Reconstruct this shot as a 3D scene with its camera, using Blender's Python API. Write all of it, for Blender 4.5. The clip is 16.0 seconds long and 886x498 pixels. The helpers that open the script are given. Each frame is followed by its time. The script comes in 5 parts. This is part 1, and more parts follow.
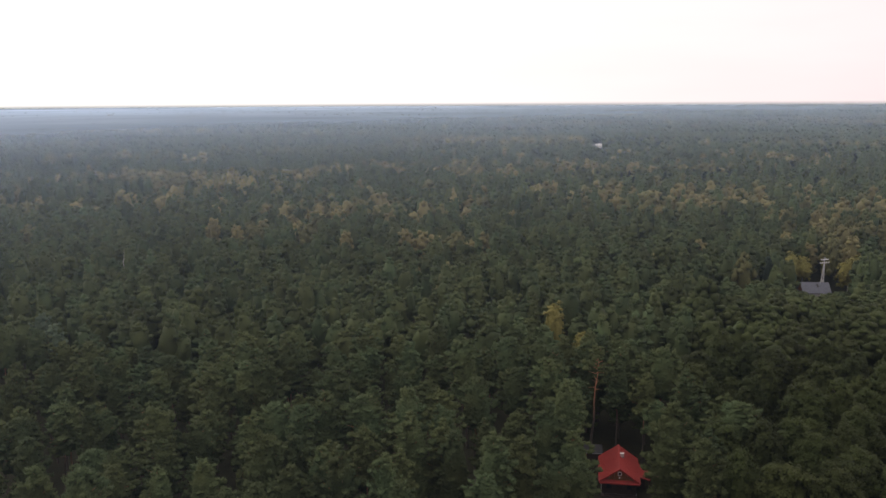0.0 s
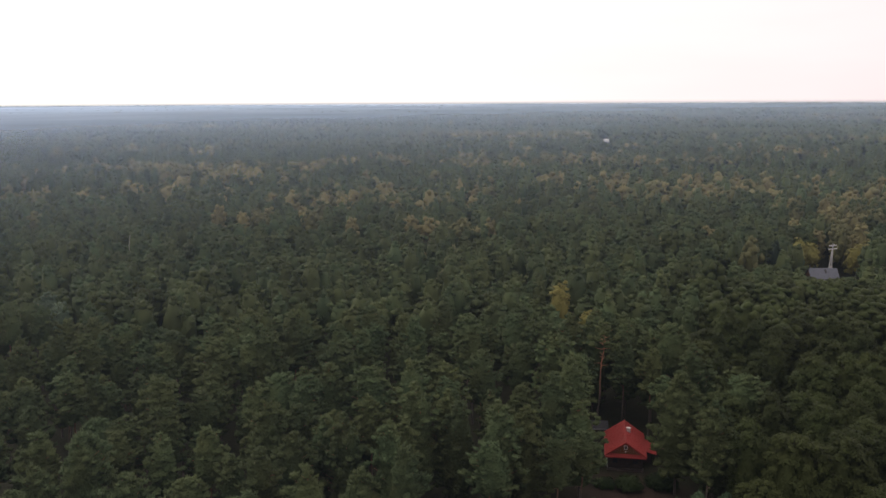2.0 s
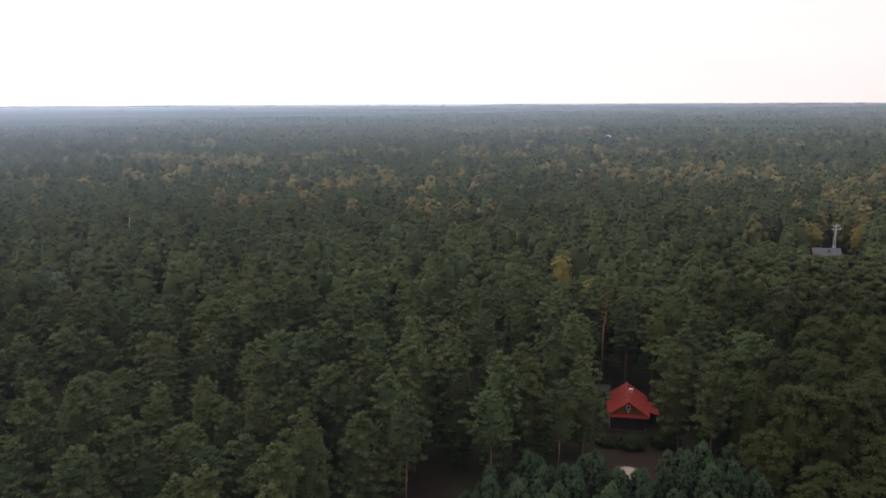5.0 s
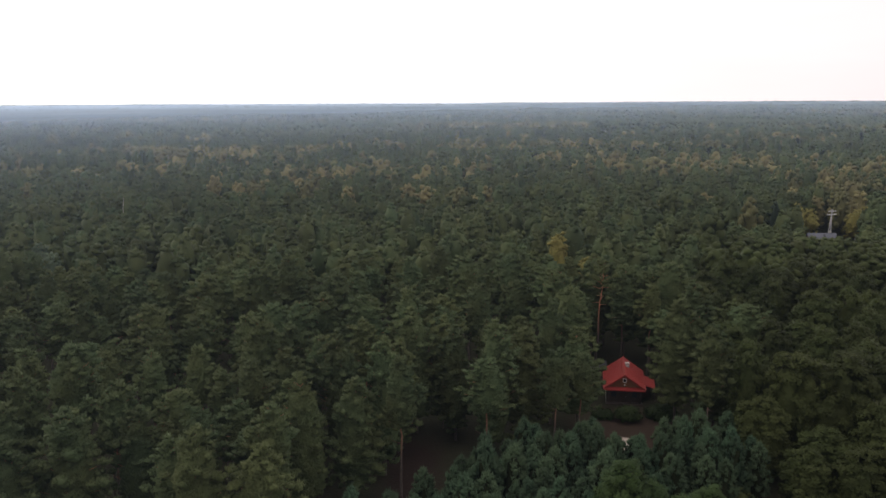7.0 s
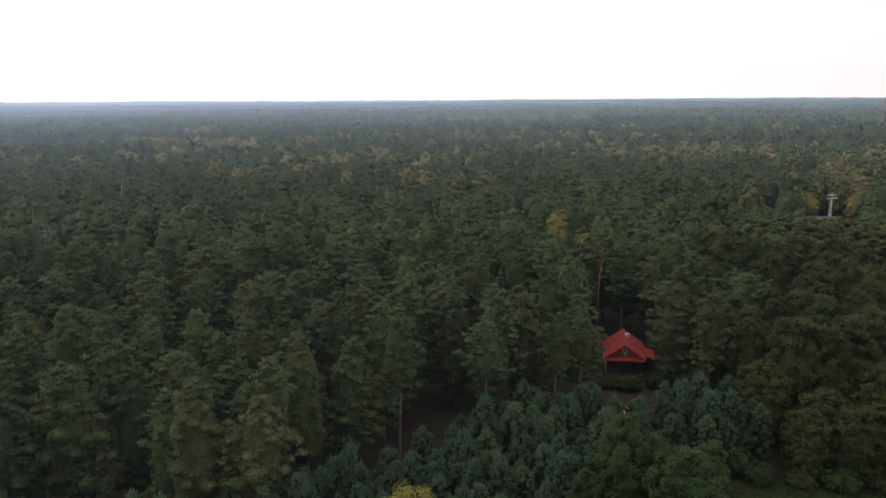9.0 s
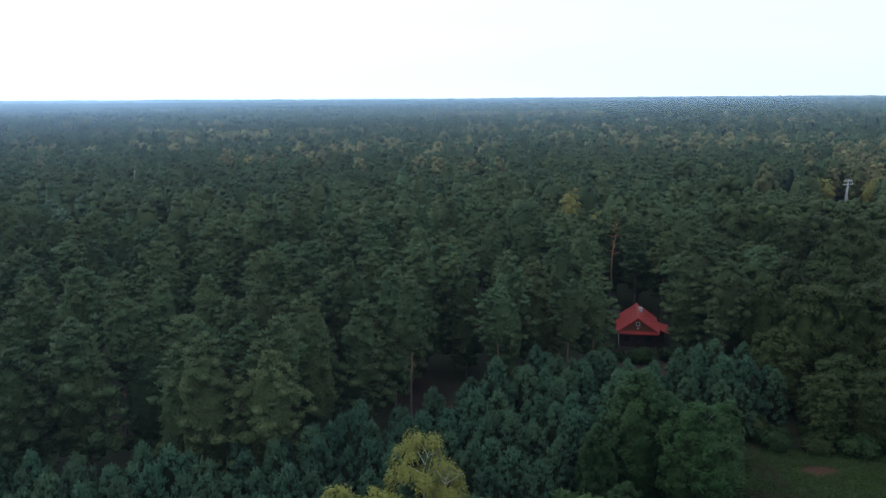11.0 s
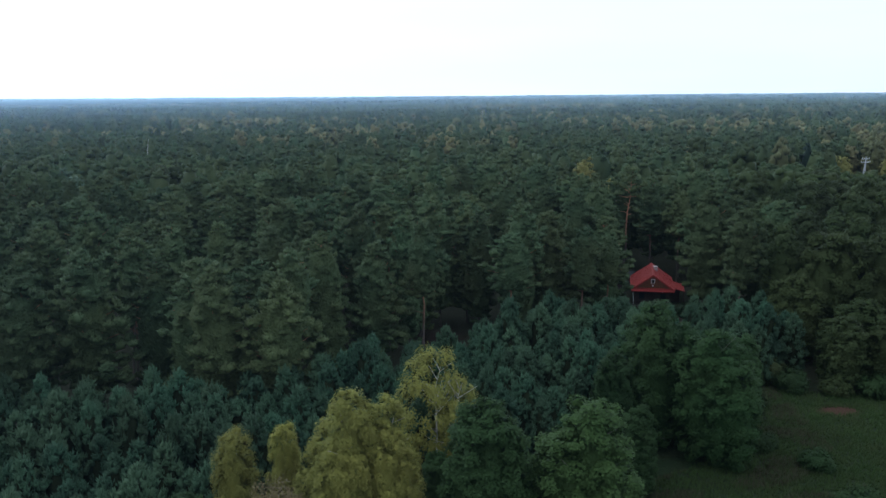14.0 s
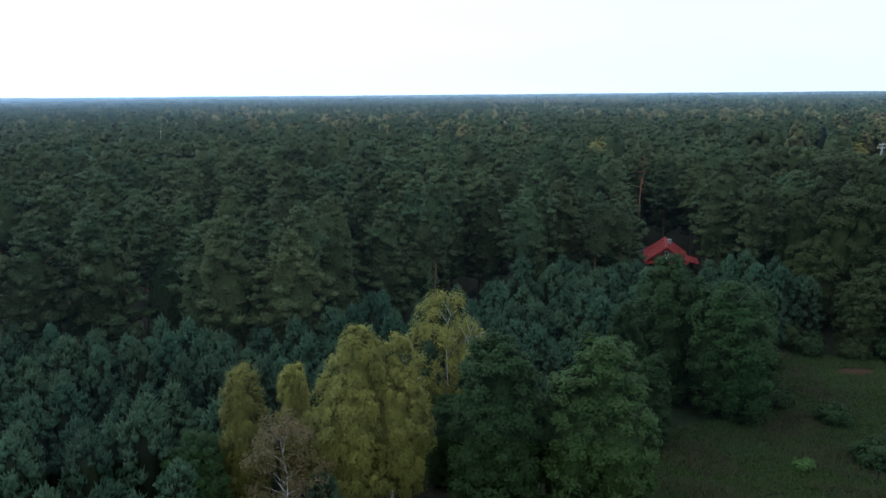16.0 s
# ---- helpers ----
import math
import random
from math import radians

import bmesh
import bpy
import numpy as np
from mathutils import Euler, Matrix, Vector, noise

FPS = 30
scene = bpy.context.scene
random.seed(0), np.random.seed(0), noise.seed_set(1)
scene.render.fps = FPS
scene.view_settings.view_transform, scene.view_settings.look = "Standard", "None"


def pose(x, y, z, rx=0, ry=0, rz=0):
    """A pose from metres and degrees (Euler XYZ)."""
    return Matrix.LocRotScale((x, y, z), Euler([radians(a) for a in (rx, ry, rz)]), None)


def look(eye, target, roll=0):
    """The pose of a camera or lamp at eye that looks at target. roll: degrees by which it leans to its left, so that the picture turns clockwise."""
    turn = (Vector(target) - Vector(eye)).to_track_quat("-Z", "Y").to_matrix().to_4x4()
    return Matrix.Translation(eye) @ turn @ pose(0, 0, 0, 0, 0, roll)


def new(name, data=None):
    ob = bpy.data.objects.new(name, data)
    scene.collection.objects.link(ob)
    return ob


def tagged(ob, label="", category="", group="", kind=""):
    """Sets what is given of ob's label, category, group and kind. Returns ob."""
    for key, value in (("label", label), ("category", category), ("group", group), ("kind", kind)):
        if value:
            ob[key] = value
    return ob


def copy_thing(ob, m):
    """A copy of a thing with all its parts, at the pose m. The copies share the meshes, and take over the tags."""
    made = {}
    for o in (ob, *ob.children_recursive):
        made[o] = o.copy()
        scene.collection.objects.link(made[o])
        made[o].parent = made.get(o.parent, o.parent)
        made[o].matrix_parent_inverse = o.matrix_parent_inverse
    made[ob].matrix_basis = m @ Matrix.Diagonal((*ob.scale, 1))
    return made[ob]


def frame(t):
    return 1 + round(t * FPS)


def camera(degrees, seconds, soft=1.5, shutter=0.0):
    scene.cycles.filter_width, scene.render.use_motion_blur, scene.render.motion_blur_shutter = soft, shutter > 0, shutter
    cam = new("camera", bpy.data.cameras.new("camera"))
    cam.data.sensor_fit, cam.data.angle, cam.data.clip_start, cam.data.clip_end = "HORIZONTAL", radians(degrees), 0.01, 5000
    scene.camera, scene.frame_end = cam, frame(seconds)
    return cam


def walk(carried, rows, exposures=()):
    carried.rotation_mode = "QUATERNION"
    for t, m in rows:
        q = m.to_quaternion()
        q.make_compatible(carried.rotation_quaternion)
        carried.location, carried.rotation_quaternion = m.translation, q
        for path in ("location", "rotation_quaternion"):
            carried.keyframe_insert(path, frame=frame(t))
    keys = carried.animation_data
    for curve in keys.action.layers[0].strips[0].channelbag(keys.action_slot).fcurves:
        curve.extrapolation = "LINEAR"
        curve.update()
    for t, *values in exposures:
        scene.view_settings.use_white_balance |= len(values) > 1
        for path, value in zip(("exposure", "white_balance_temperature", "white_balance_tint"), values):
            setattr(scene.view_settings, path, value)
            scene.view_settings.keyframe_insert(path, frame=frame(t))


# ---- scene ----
cam = camera(54.6, 16.0)
PATH = [
    (0, (0.171, -0.219, 67.301), (0.128, 1.75, 66.954), -0.32),
    (0.5, (0.028, -0.363, 66.282), (-0.017, 1.606, 65.933), -0.32),
    (1, (-0.005, -0.265, 65.009), (-0.053, 1.703, 64.66), -0.3),
    (1.5, (0.252, -0.231, 63.665), (0.198, 1.738, 63.317), -0.3),
    (2, (0.357, -0.157, 62.692), (0.299, 1.812, 62.342), -0.3),
    (2.5, (0.35, -0.15, 61.505), (0.291, 1.819, 61.156), -0.3),
    (3, (0.364, -0.111, 60.215), (0.303, 1.858, 59.868), -0.3),
    (3.5, (0.51, -0.101, 59.051), (0.445, 1.868, 58.703), -0.3),
    (4, (0.448, -0.107, 57.742), (0.383, 1.862, 57.396), -0.28),
    (6.5, (0.478, -0.164, 51.887), (0.424, 1.805, 51.541), -0.3),
    (7, (0.501, -0.15, 50.785), (0.449, 1.819, 50.437), -0.32),
    (7.5, (0.525, -0.167, 49.536), (0.473, 1.802, 49.187), -0.33),
    (8, (0.549, -0.236, 48.398), (0.499, 1.732, 48.047), -0.34),
    (8.5, (0.512, -0.238, 47.202), (0.462, 1.73, 46.851), -0.35),
    (9, (0.533, -0.332, 46.122), (0.482, 1.636, 45.769), -0.35),
    (11.3, (0.614, -0.303, 40.774), (0.532, 1.663, 40.419), -0.4),
    (11.5, (0.618, -0.348, 40.204), (0.536, 1.619, 39.852), -0.42),
    (12, (0.624, -0.351, 38.999), (0.545, 1.616, 38.646), -0.42),
    (12.5, (0.632, -0.378, 37.898), (0.549, 1.588, 37.544), -0.43),
    (13, (0.615, -0.399, 36.781), (0.524, 1.568, 36.427), -0.43),
    (13.5, (0.57, -0.489, 35.638), (0.47, 1.476, 35.282), -0.44),
    (14, (0.59, -0.468, 34.542), (0.48, 1.496, 34.185), -0.44),
    (14.5, (0.561, -0.547, 33.363), (0.441, 1.417, 33.006), -0.45),
    (15, (0.597, -0.524, 32.212), (0.472, 1.439, 31.855), -0.45),
    (15.5, (0.603, -0.593, 31.106), (0.472, 1.371, 30.748), -0.46),
    (16, (0.68, -0.522, 29.975), (0.541, 1.441, 29.617), -0.48),
]
walk(cam, [(t, look(eye, target, roll)) for t, eye, target, roll in PATH],
     exposures=[(0, -0.15, 6750, 12), (8.5, -0.08, 6600, 8), (9.2, -0.08, 6400, 5), (11.3, 0.0, 4950, -6), (16, 0.0, 4950, -6)])

# ---- light ----
world = bpy.data.worlds.new("overcast_dusk")
scene.world = world
world.use_nodes = True
wn, wl = world.node_tree.nodes, world.node_tree.links
wn.clear()


def wnode(kind, **inputs):
    n = wn.new(kind)
    for k, v in inputs.items():
        n.inputs[k].default_value = v
    return n


SUN_AZ = radians(-66)       # from +y towards +x
GLOW_AZ = radians(-62)      # the thinner, brighter side of the cloud sheet
SUN_EL = radians(14)
sky = wn.new("ShaderNodeTexSky")
sky.sky_type = "NISHITA"
sky.sun_disc = False
sky.sun_elevation, sky.sun_rotation = SUN_EL, SUN_AZ
sky.dust_density = 4.0
coord = wn.new("ShaderNodeTexCoord")
# thinner bright side of the cloud sheet, greyer away from it
glow = wn.new("ShaderNodeVectorMath")
glow.operation = "DOT_PRODUCT"
glow.inputs[1].default_value = (math.sin(GLOW_AZ), math.cos(GLOW_AZ), 0.0)
wl.new(coord.outputs["Generated"], glow.inputs[0])
ramp = wn.new("ShaderNodeMapRange")
ramp.inputs["From Min"].default_value, ramp.inputs["From Max"].default_value = -1.0, 0.75
ramp.inputs["To Min"].default_value, ramp.inputs["To Max"].default_value = 0.0, 1.0
wl.new(glow.outputs["Value"], ramp.inputs["Value"])
cloud = wn.new("ShaderNodeValToRGB")
cloud.color_ramp.elements[0].color = (0.86, 0.86, 0.90, 1)
cloud.color_ramp.elements[0].position = 0.0
cloud.color_ramp.elements[1].color = (1.0, 0.985, 0.97, 1)
cloud.color_ramp.elements[1].position = 1.0
mid = cloud.color_ramp.elements.new(0.48)
mid.color = (0.81, 0.70, 0.73, 1)
wl.new(ramp.outputs["Result"], cloud.inputs["Fac"])
# soft streaks in the cloud sheet
stretch = wn.new("ShaderNodeMapping")
stretch.inputs["Scale"].default_value = (1.2, 1.2, 7.0)
wl.new(coord.outputs["Generated"], stretch.inputs["Vector"])
streak = wnode("ShaderNodeTexNoise", Scale=1.6, Detail=4.0, Roughness=0.5)
wl.new(stretch.outputs["Vector"], streak.inputs["Vector"])
streak_amt = wn.new("ShaderNodeMapRange")
streak_amt.inputs["To Min"].default_value, streak_amt.inputs["To Max"].default_value = 13.2, 16.6
wl.new(streak.outputs["Fac"], streak_amt.inputs["Value"])
# a cloud sheet is brighter overhead than at the horizon
up = wn.new("ShaderNodeSeparateXYZ")
wl.new(coord.outputs["Generated"], up.inputs[0])
zenith = wn.new("ShaderNodeMapRange")
zenith.inputs["From Min"].default_value, zenith.inputs["From Max"].default_value = 0.12, 0.9
zenith.inputs["To Min"].default_value, zenith.inputs["To Max"].default_value = 1.0, 1.5
wl.new(up.outputs["Z"], zenith.inputs["Value"])
lifted = wn.new("ShaderNodeMath")
lifted.operation = "MULTIPLY"
wl.new(streak_amt.outputs["Result"], lifted.inputs[0])
wl.new(zenith.outputs["Result"], lifted.inputs[1])
sheet = wn.new("ShaderNodeVectorMath")
sheet.operation = "SCALE"
wl.new(cloud.outputs["Color"], sheet.inputs[0])
wl.new(lifted.outputs["Value"], sheet.inputs["Scale"])
blend = wn.new("ShaderNodeMix")
blend.data_type = "RGBA"
blend.inputs["Factor"].default_value = 0.88
wl.new(sky.outputs["Color"], blend.inputs["A"])
wl.new(sheet.outputs["Vector"], blend.inputs["B"])
# lowland beyond the built ground, below the true horizon; haze painted into its colours
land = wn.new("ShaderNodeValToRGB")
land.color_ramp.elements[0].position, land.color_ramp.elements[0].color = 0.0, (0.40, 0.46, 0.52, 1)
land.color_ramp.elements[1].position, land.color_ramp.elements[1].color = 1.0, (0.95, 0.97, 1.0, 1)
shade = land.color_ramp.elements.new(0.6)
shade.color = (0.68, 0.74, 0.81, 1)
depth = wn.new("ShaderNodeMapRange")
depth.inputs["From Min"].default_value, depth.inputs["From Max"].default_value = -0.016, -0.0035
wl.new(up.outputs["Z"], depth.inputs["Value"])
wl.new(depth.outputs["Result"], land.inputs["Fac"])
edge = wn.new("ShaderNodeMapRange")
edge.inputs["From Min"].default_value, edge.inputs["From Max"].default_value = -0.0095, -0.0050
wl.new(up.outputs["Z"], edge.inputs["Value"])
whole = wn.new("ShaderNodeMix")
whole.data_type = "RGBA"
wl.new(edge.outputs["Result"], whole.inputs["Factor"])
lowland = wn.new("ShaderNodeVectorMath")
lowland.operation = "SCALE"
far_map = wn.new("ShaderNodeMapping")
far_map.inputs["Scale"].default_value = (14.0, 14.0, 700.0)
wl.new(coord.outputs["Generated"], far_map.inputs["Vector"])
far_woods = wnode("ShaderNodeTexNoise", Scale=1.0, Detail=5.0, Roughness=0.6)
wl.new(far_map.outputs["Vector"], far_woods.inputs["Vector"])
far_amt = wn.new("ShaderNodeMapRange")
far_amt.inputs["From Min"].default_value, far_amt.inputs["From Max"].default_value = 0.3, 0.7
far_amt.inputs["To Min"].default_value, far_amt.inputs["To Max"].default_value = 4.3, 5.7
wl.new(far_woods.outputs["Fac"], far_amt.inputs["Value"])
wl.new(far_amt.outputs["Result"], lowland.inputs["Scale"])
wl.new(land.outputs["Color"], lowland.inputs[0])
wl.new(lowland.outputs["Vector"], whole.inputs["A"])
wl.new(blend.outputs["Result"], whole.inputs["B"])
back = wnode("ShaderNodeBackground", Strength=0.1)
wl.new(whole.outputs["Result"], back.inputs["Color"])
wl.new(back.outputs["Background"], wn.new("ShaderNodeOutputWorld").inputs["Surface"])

sun_data = bpy.data.lights.new("sun", "SUN")
sun_data.energy, sun_data.angle, sun_data.color = 1.05, radians(20), (1.0, 0.95, 0.88)
sun = new("sun", sun_data)
sun.matrix_world = look((0, 0, 0), (-math.sin(SUN_AZ) * math.cos(radians(30)), -math.cos(SUN_AZ) * math.cos(radians(30)), -math.sin(radians(30))))


# ---- materials ----
def material(name):
    m = bpy.data.materials.new(name)
    m.use_nodes = True
    nt = m.node_tree
    return m, nt.nodes, nt.links, nt.nodes["Principled BSDF"]


def mixed(n, l, fac, a, b):
    mx = n.new("ShaderNodeMix")
    mx.data_type = "RGBA"
    for sock, v in (("Factor", fac), ("A", a), ("B", b)):
        if isinstance(v, (int, float)):
            mx.inputs[sock].default_value = v
        elif isinstance(v, tuple):
            mx.inputs[sock].default_value = (*v, 1)
        else:
            l.new(v, mx.inputs[sock])
    return mx.outputs["Result"]


def noise_fac(n, l, scale, detail=3.0, lo=0.3, hi=0.7, coords="Object"):
    tc = n.new("ShaderNodeTexCoord")
    tx = n.new("ShaderNodeTexNoise")
    tx.inputs["Scale"].default_value, tx.inputs["Detail"].default_value = scale, detail
    l.new(tc.outputs[coords], tx.inputs["Vector"])
    mr = n.new("ShaderNodeMapRange")
    mr.inputs["From Min"].default_value, mr.inputs["From Max"].default_value = lo, hi
    l.new(tx.outputs["Fac"], mr.inputs["Value"])
    return mr.outputs["Result"]


def foliage(name, dark, light, tint, through_light=0.25, patch=0.16):
    """Leaves or needles: tone per tree, per tuft and in soft patches."""
    m, n, l, p = material(name)
    geo, info = n.new("ShaderNodeNewGeometry"), n.new("ShaderNodeObjectInfo")
    calm = n.new("ShaderNodeMapRange")
    calm.inputs["To Min"].default_value, calm.inputs["To Max"].default_value = 0.22, 0.78
    l.new(geo.outputs["Random Per Island"], calm.inputs["Value"])
    a = mixed(n, l, calm.outputs["Result"], dark, light)
    patchy = n.new("ShaderNodeTexNoise")
    patchy.inputs["Scale"].default_value, patchy.inputs["Detail"].default_value = patch, 2.0
    l.new(geo.outputs["Position"], patchy.inputs["Vector"])
    rng = n.new("ShaderNodeMapRange")
    rng.inputs["From Min"].default_value, rng.inputs["From Max"].default_value = 0.35, 0.68
    rng.inputs["To Max"].default_value = 0.9
    l.new(patchy.outputs["Fac"], rng.inputs["Value"])
    b = mixed(n, l, rng.outputs["Result"], a, tint)
    # each tree has its own tone
    own, both, turn = n.new("ShaderNodeAttribute"), n.new("ShaderNodeMath"), n.new("ShaderNodeMath")
    own.attribute_name = "tree_tone"
    both.operation, turn.operation = "ADD", "FRACT"
    l.new(own.outputs["Fac"], both.inputs[0])
    l.new(info.outputs["Random"], both.inputs[1])
    l.new(both.outputs["Value"], turn.inputs[0])
    warm = n.new("ShaderNodeMapRange")
    warm.inputs["From Min"].default_value, warm.inputs["From Max"].default_value = 0.5, 1.0
    l.new(turn.outputs["Value"], warm.inputs["Value"])
    c = mixed(n, l, warm.outputs["Result"], b, tint)
    again, lum = n.new("ShaderNodeMath"), n.new("ShaderNodeMapRange")
    again.operation = "PINGPONG"
    again.inputs[1].default_value = 0.13
    l.new(turn.outputs["Value"], again.inputs[0])
    lum.inputs["From Max"].default_value = 0.13
    lum.inputs["To Min"].default_value, lum.inputs["To Max"].default_value = 0.72, 1.28
    l.new(again.outputs["Value"], lum.inputs["Value"])
    hsv = n.new("ShaderNodeHueSaturation")
    l.new(lum.outputs["Result"], hsv.inputs["Value"])
    l.new(c, hsv.inputs["Color"])
    tone = hsv.outputs["Color"]
    l.new(tone, p.inputs["Base Color"])
    p.inputs["Roughness"].default_value = 0.65
    p.inputs["Specular IOR Level"].default_value = 0.1
    tr = n.new("ShaderNodeBsdfTranslucent")
    l.new(tone, tr.inputs["Color"])
    mx = n.new("ShaderNodeMixShader")
    mx.inputs["Fac"].default_value = through_light
    l.new(p.outputs["BSDF"], mx.inputs[1])
    l.new(tr.outputs["BSDF"], mx.inputs[2])
    l.new(mx.outputs["Shader"], n["Material Output"].inputs["Surface"])
    return m


def rough(name, c1, c2, scale, roughness=0.85, bump=0.3, metal=0.0, fine=8.0):
    """A surface with coarse blotches and fine grain in colour and relief."""
    m, n, l, p = material(name)
    a = mixed(n, l, noise_fac(n, l, scale), c1, c2)
    g = noise_fac(n, l, scale * fine, 5.0)
    dim = tuple(v * 0.62 for v in c1)
    amt = n.new("ShaderNodeMath")
    amt.operation = "MULTIPLY"
    amt.inputs[1].default_value = 0.45
    l.new(g, amt.inputs[0])
    l.new(mixed(n, l, amt.outputs["Value"], a, dim), p.inputs["Base Color"])
    p.inputs["Roughness"].default_value, p.inputs["Metallic"].default_value = roughness, metal
    bp = n.new("ShaderNodeBump")
    bp.inputs["Strength"].default_value, bp.inputs["Distance"].default_value = bump, 0.05
    l.new(g, bp.inputs["Height"])
    l.new(bp.outputs["Normal"], p.inputs["Normal"])
    return m


PINE = foliage("pine_needles", (0.033, 0.053, 0.024), (0.062, 0.088, 0.038), (0.057, 0.068, 0.025))
PINE_PALE = foliage("pale_pine_needles", (0.055, 0.084, 0.050), (0.105, 0.138, 0.088), (0.088, 0.112, 0.068))
YOUNG = foliage("young_pine_needles", (0.018, 0.043, 0.022), (0.046, 0.081, 0.046), (0.038, 0.059, 0.029))
SPRUCE = foliage("spruce_needles", (0.008, 0.016, 0.010), (0.017, 0.028, 0.017), (0.015, 0.022, 0.013))
OAK = foliage("oak_leaves", (0.019, 0.030, 0.009), (0.045, 0.059, 0.018), (0.037, 0.045, 0.013), 0.3)
ALDER = foliage("alder_leaves", (0.015, 0.033, 0.008), (0.033, 0.058, 0.016), (0.028, 0.046, 0.012), 0.25)
LIME = foliage("light_green_leaves", (0.026, 0.052, 0.012), (0.056, 0.094, 0.024), (0.046, 0.072, 0.018), 0.25)
GOLD = foliage("golden_birch_leaves", (0.094, 0.097, 0.021), (0.199, 0.193, 0.043), (0.159, 0.147, 0.030), 0.3)
OCHRE = foliage("ochre_birch_leaves", (0.098, 0.094, 0.040), (0.190, 0.175, 0.078), (0.150, 0.132, 0.055), 0.3)
DULL = foliage("fading_birch_leaves", (0.070, 0.074, 0.030), (0.128, 0.128, 0.055), (0.100, 0.098, 0.040), 0.3)
BROWN = foliage("brown_birch_leaves", (0.053, 0.043, 0.018), (0.112, 0.090, 0.041), (0.083, 0.061, 0.027), 0.3)
SCRUB = foliage("scrub_leaves", (0.013, 0.027, 0.008), (0.031, 0.052, 0.015), (0.025, 0.038, 0.011), 0.3)
GRASS = foliage("meadow_grass", (0.019, 0.036, 0.008), (0.042, 0.061, 0.014), (0.032, 0.042, 0.011), 0.3, 0.3)
DRYGRASS = foliage("dry_grass", (0.036, 0.035, 0.016), (0.075, 0.070, 0.034), (0.048, 0.044, 0.021), 0.3, 0.4)
YELLOW = foliage("bright_yellow_birch_leaves", (0.140, 0.134, 0.036), (0.280, 0.260, 0.080), (0.225, 0.200, 0.058), 0.3)
LIMB = rough("birch_bark", (0.50, 0.47, 0.42), (0.32, 0.29, 0.25), 3.0)
GREYBARK = rough("grey_bark", (0.10, 0.085, 0.065), (0.16, 0.14, 0.11), 2.0)
# inner twigs, near-black: the shade inside a crown is put into the colour
SHADED_TWIGS = rough("shaded_inner_twigs", (0.012, 0.016, 0.008), (0.020, 0.024, 0.012), 1.5)
SHADED_TWIGS.node_tree.nodes["Principled BSDF"].inputs["Specular IOR Level"].default_value = 0.0
PALEWOOD = rough("dead_pale_wood", (0.42, 0.38, 0.33), (0.30, 0.27, 0.23), 2.0)


def pine_bark():
    m, n, l, p = material("pine_bark")
    tc = n.new("ShaderNodeTexCoord")
    sp = n.new("ShaderNodeSeparateXYZ")
    l.new(tc.outputs["Object"], sp.inputs[0])
    mr = n.new("ShaderNodeMapRange")
    mr.inputs["From Min"].default_value, mr.inputs["From Max"].default_value = 6.0, 12.5
    l.new(sp.outputs["Z"], mr.inputs["Value"])
    scales = noise_fac(n, l, 5.0)
    low = mixed(n, l, scales, (0.040, 0.032, 0.026), (0.080, 0.062, 0.050))
    high = mixed(n, l, scales, (0.29, 0.125, 0.056), (0.18, 0.08, 0.04))
    l.new(mixed(n, l, mr.outputs["Result"], low, high), p.inputs["Base Color"])
    p.inputs["Roughness"].default_value = 0.9
    return m


BARK = pine_bark()


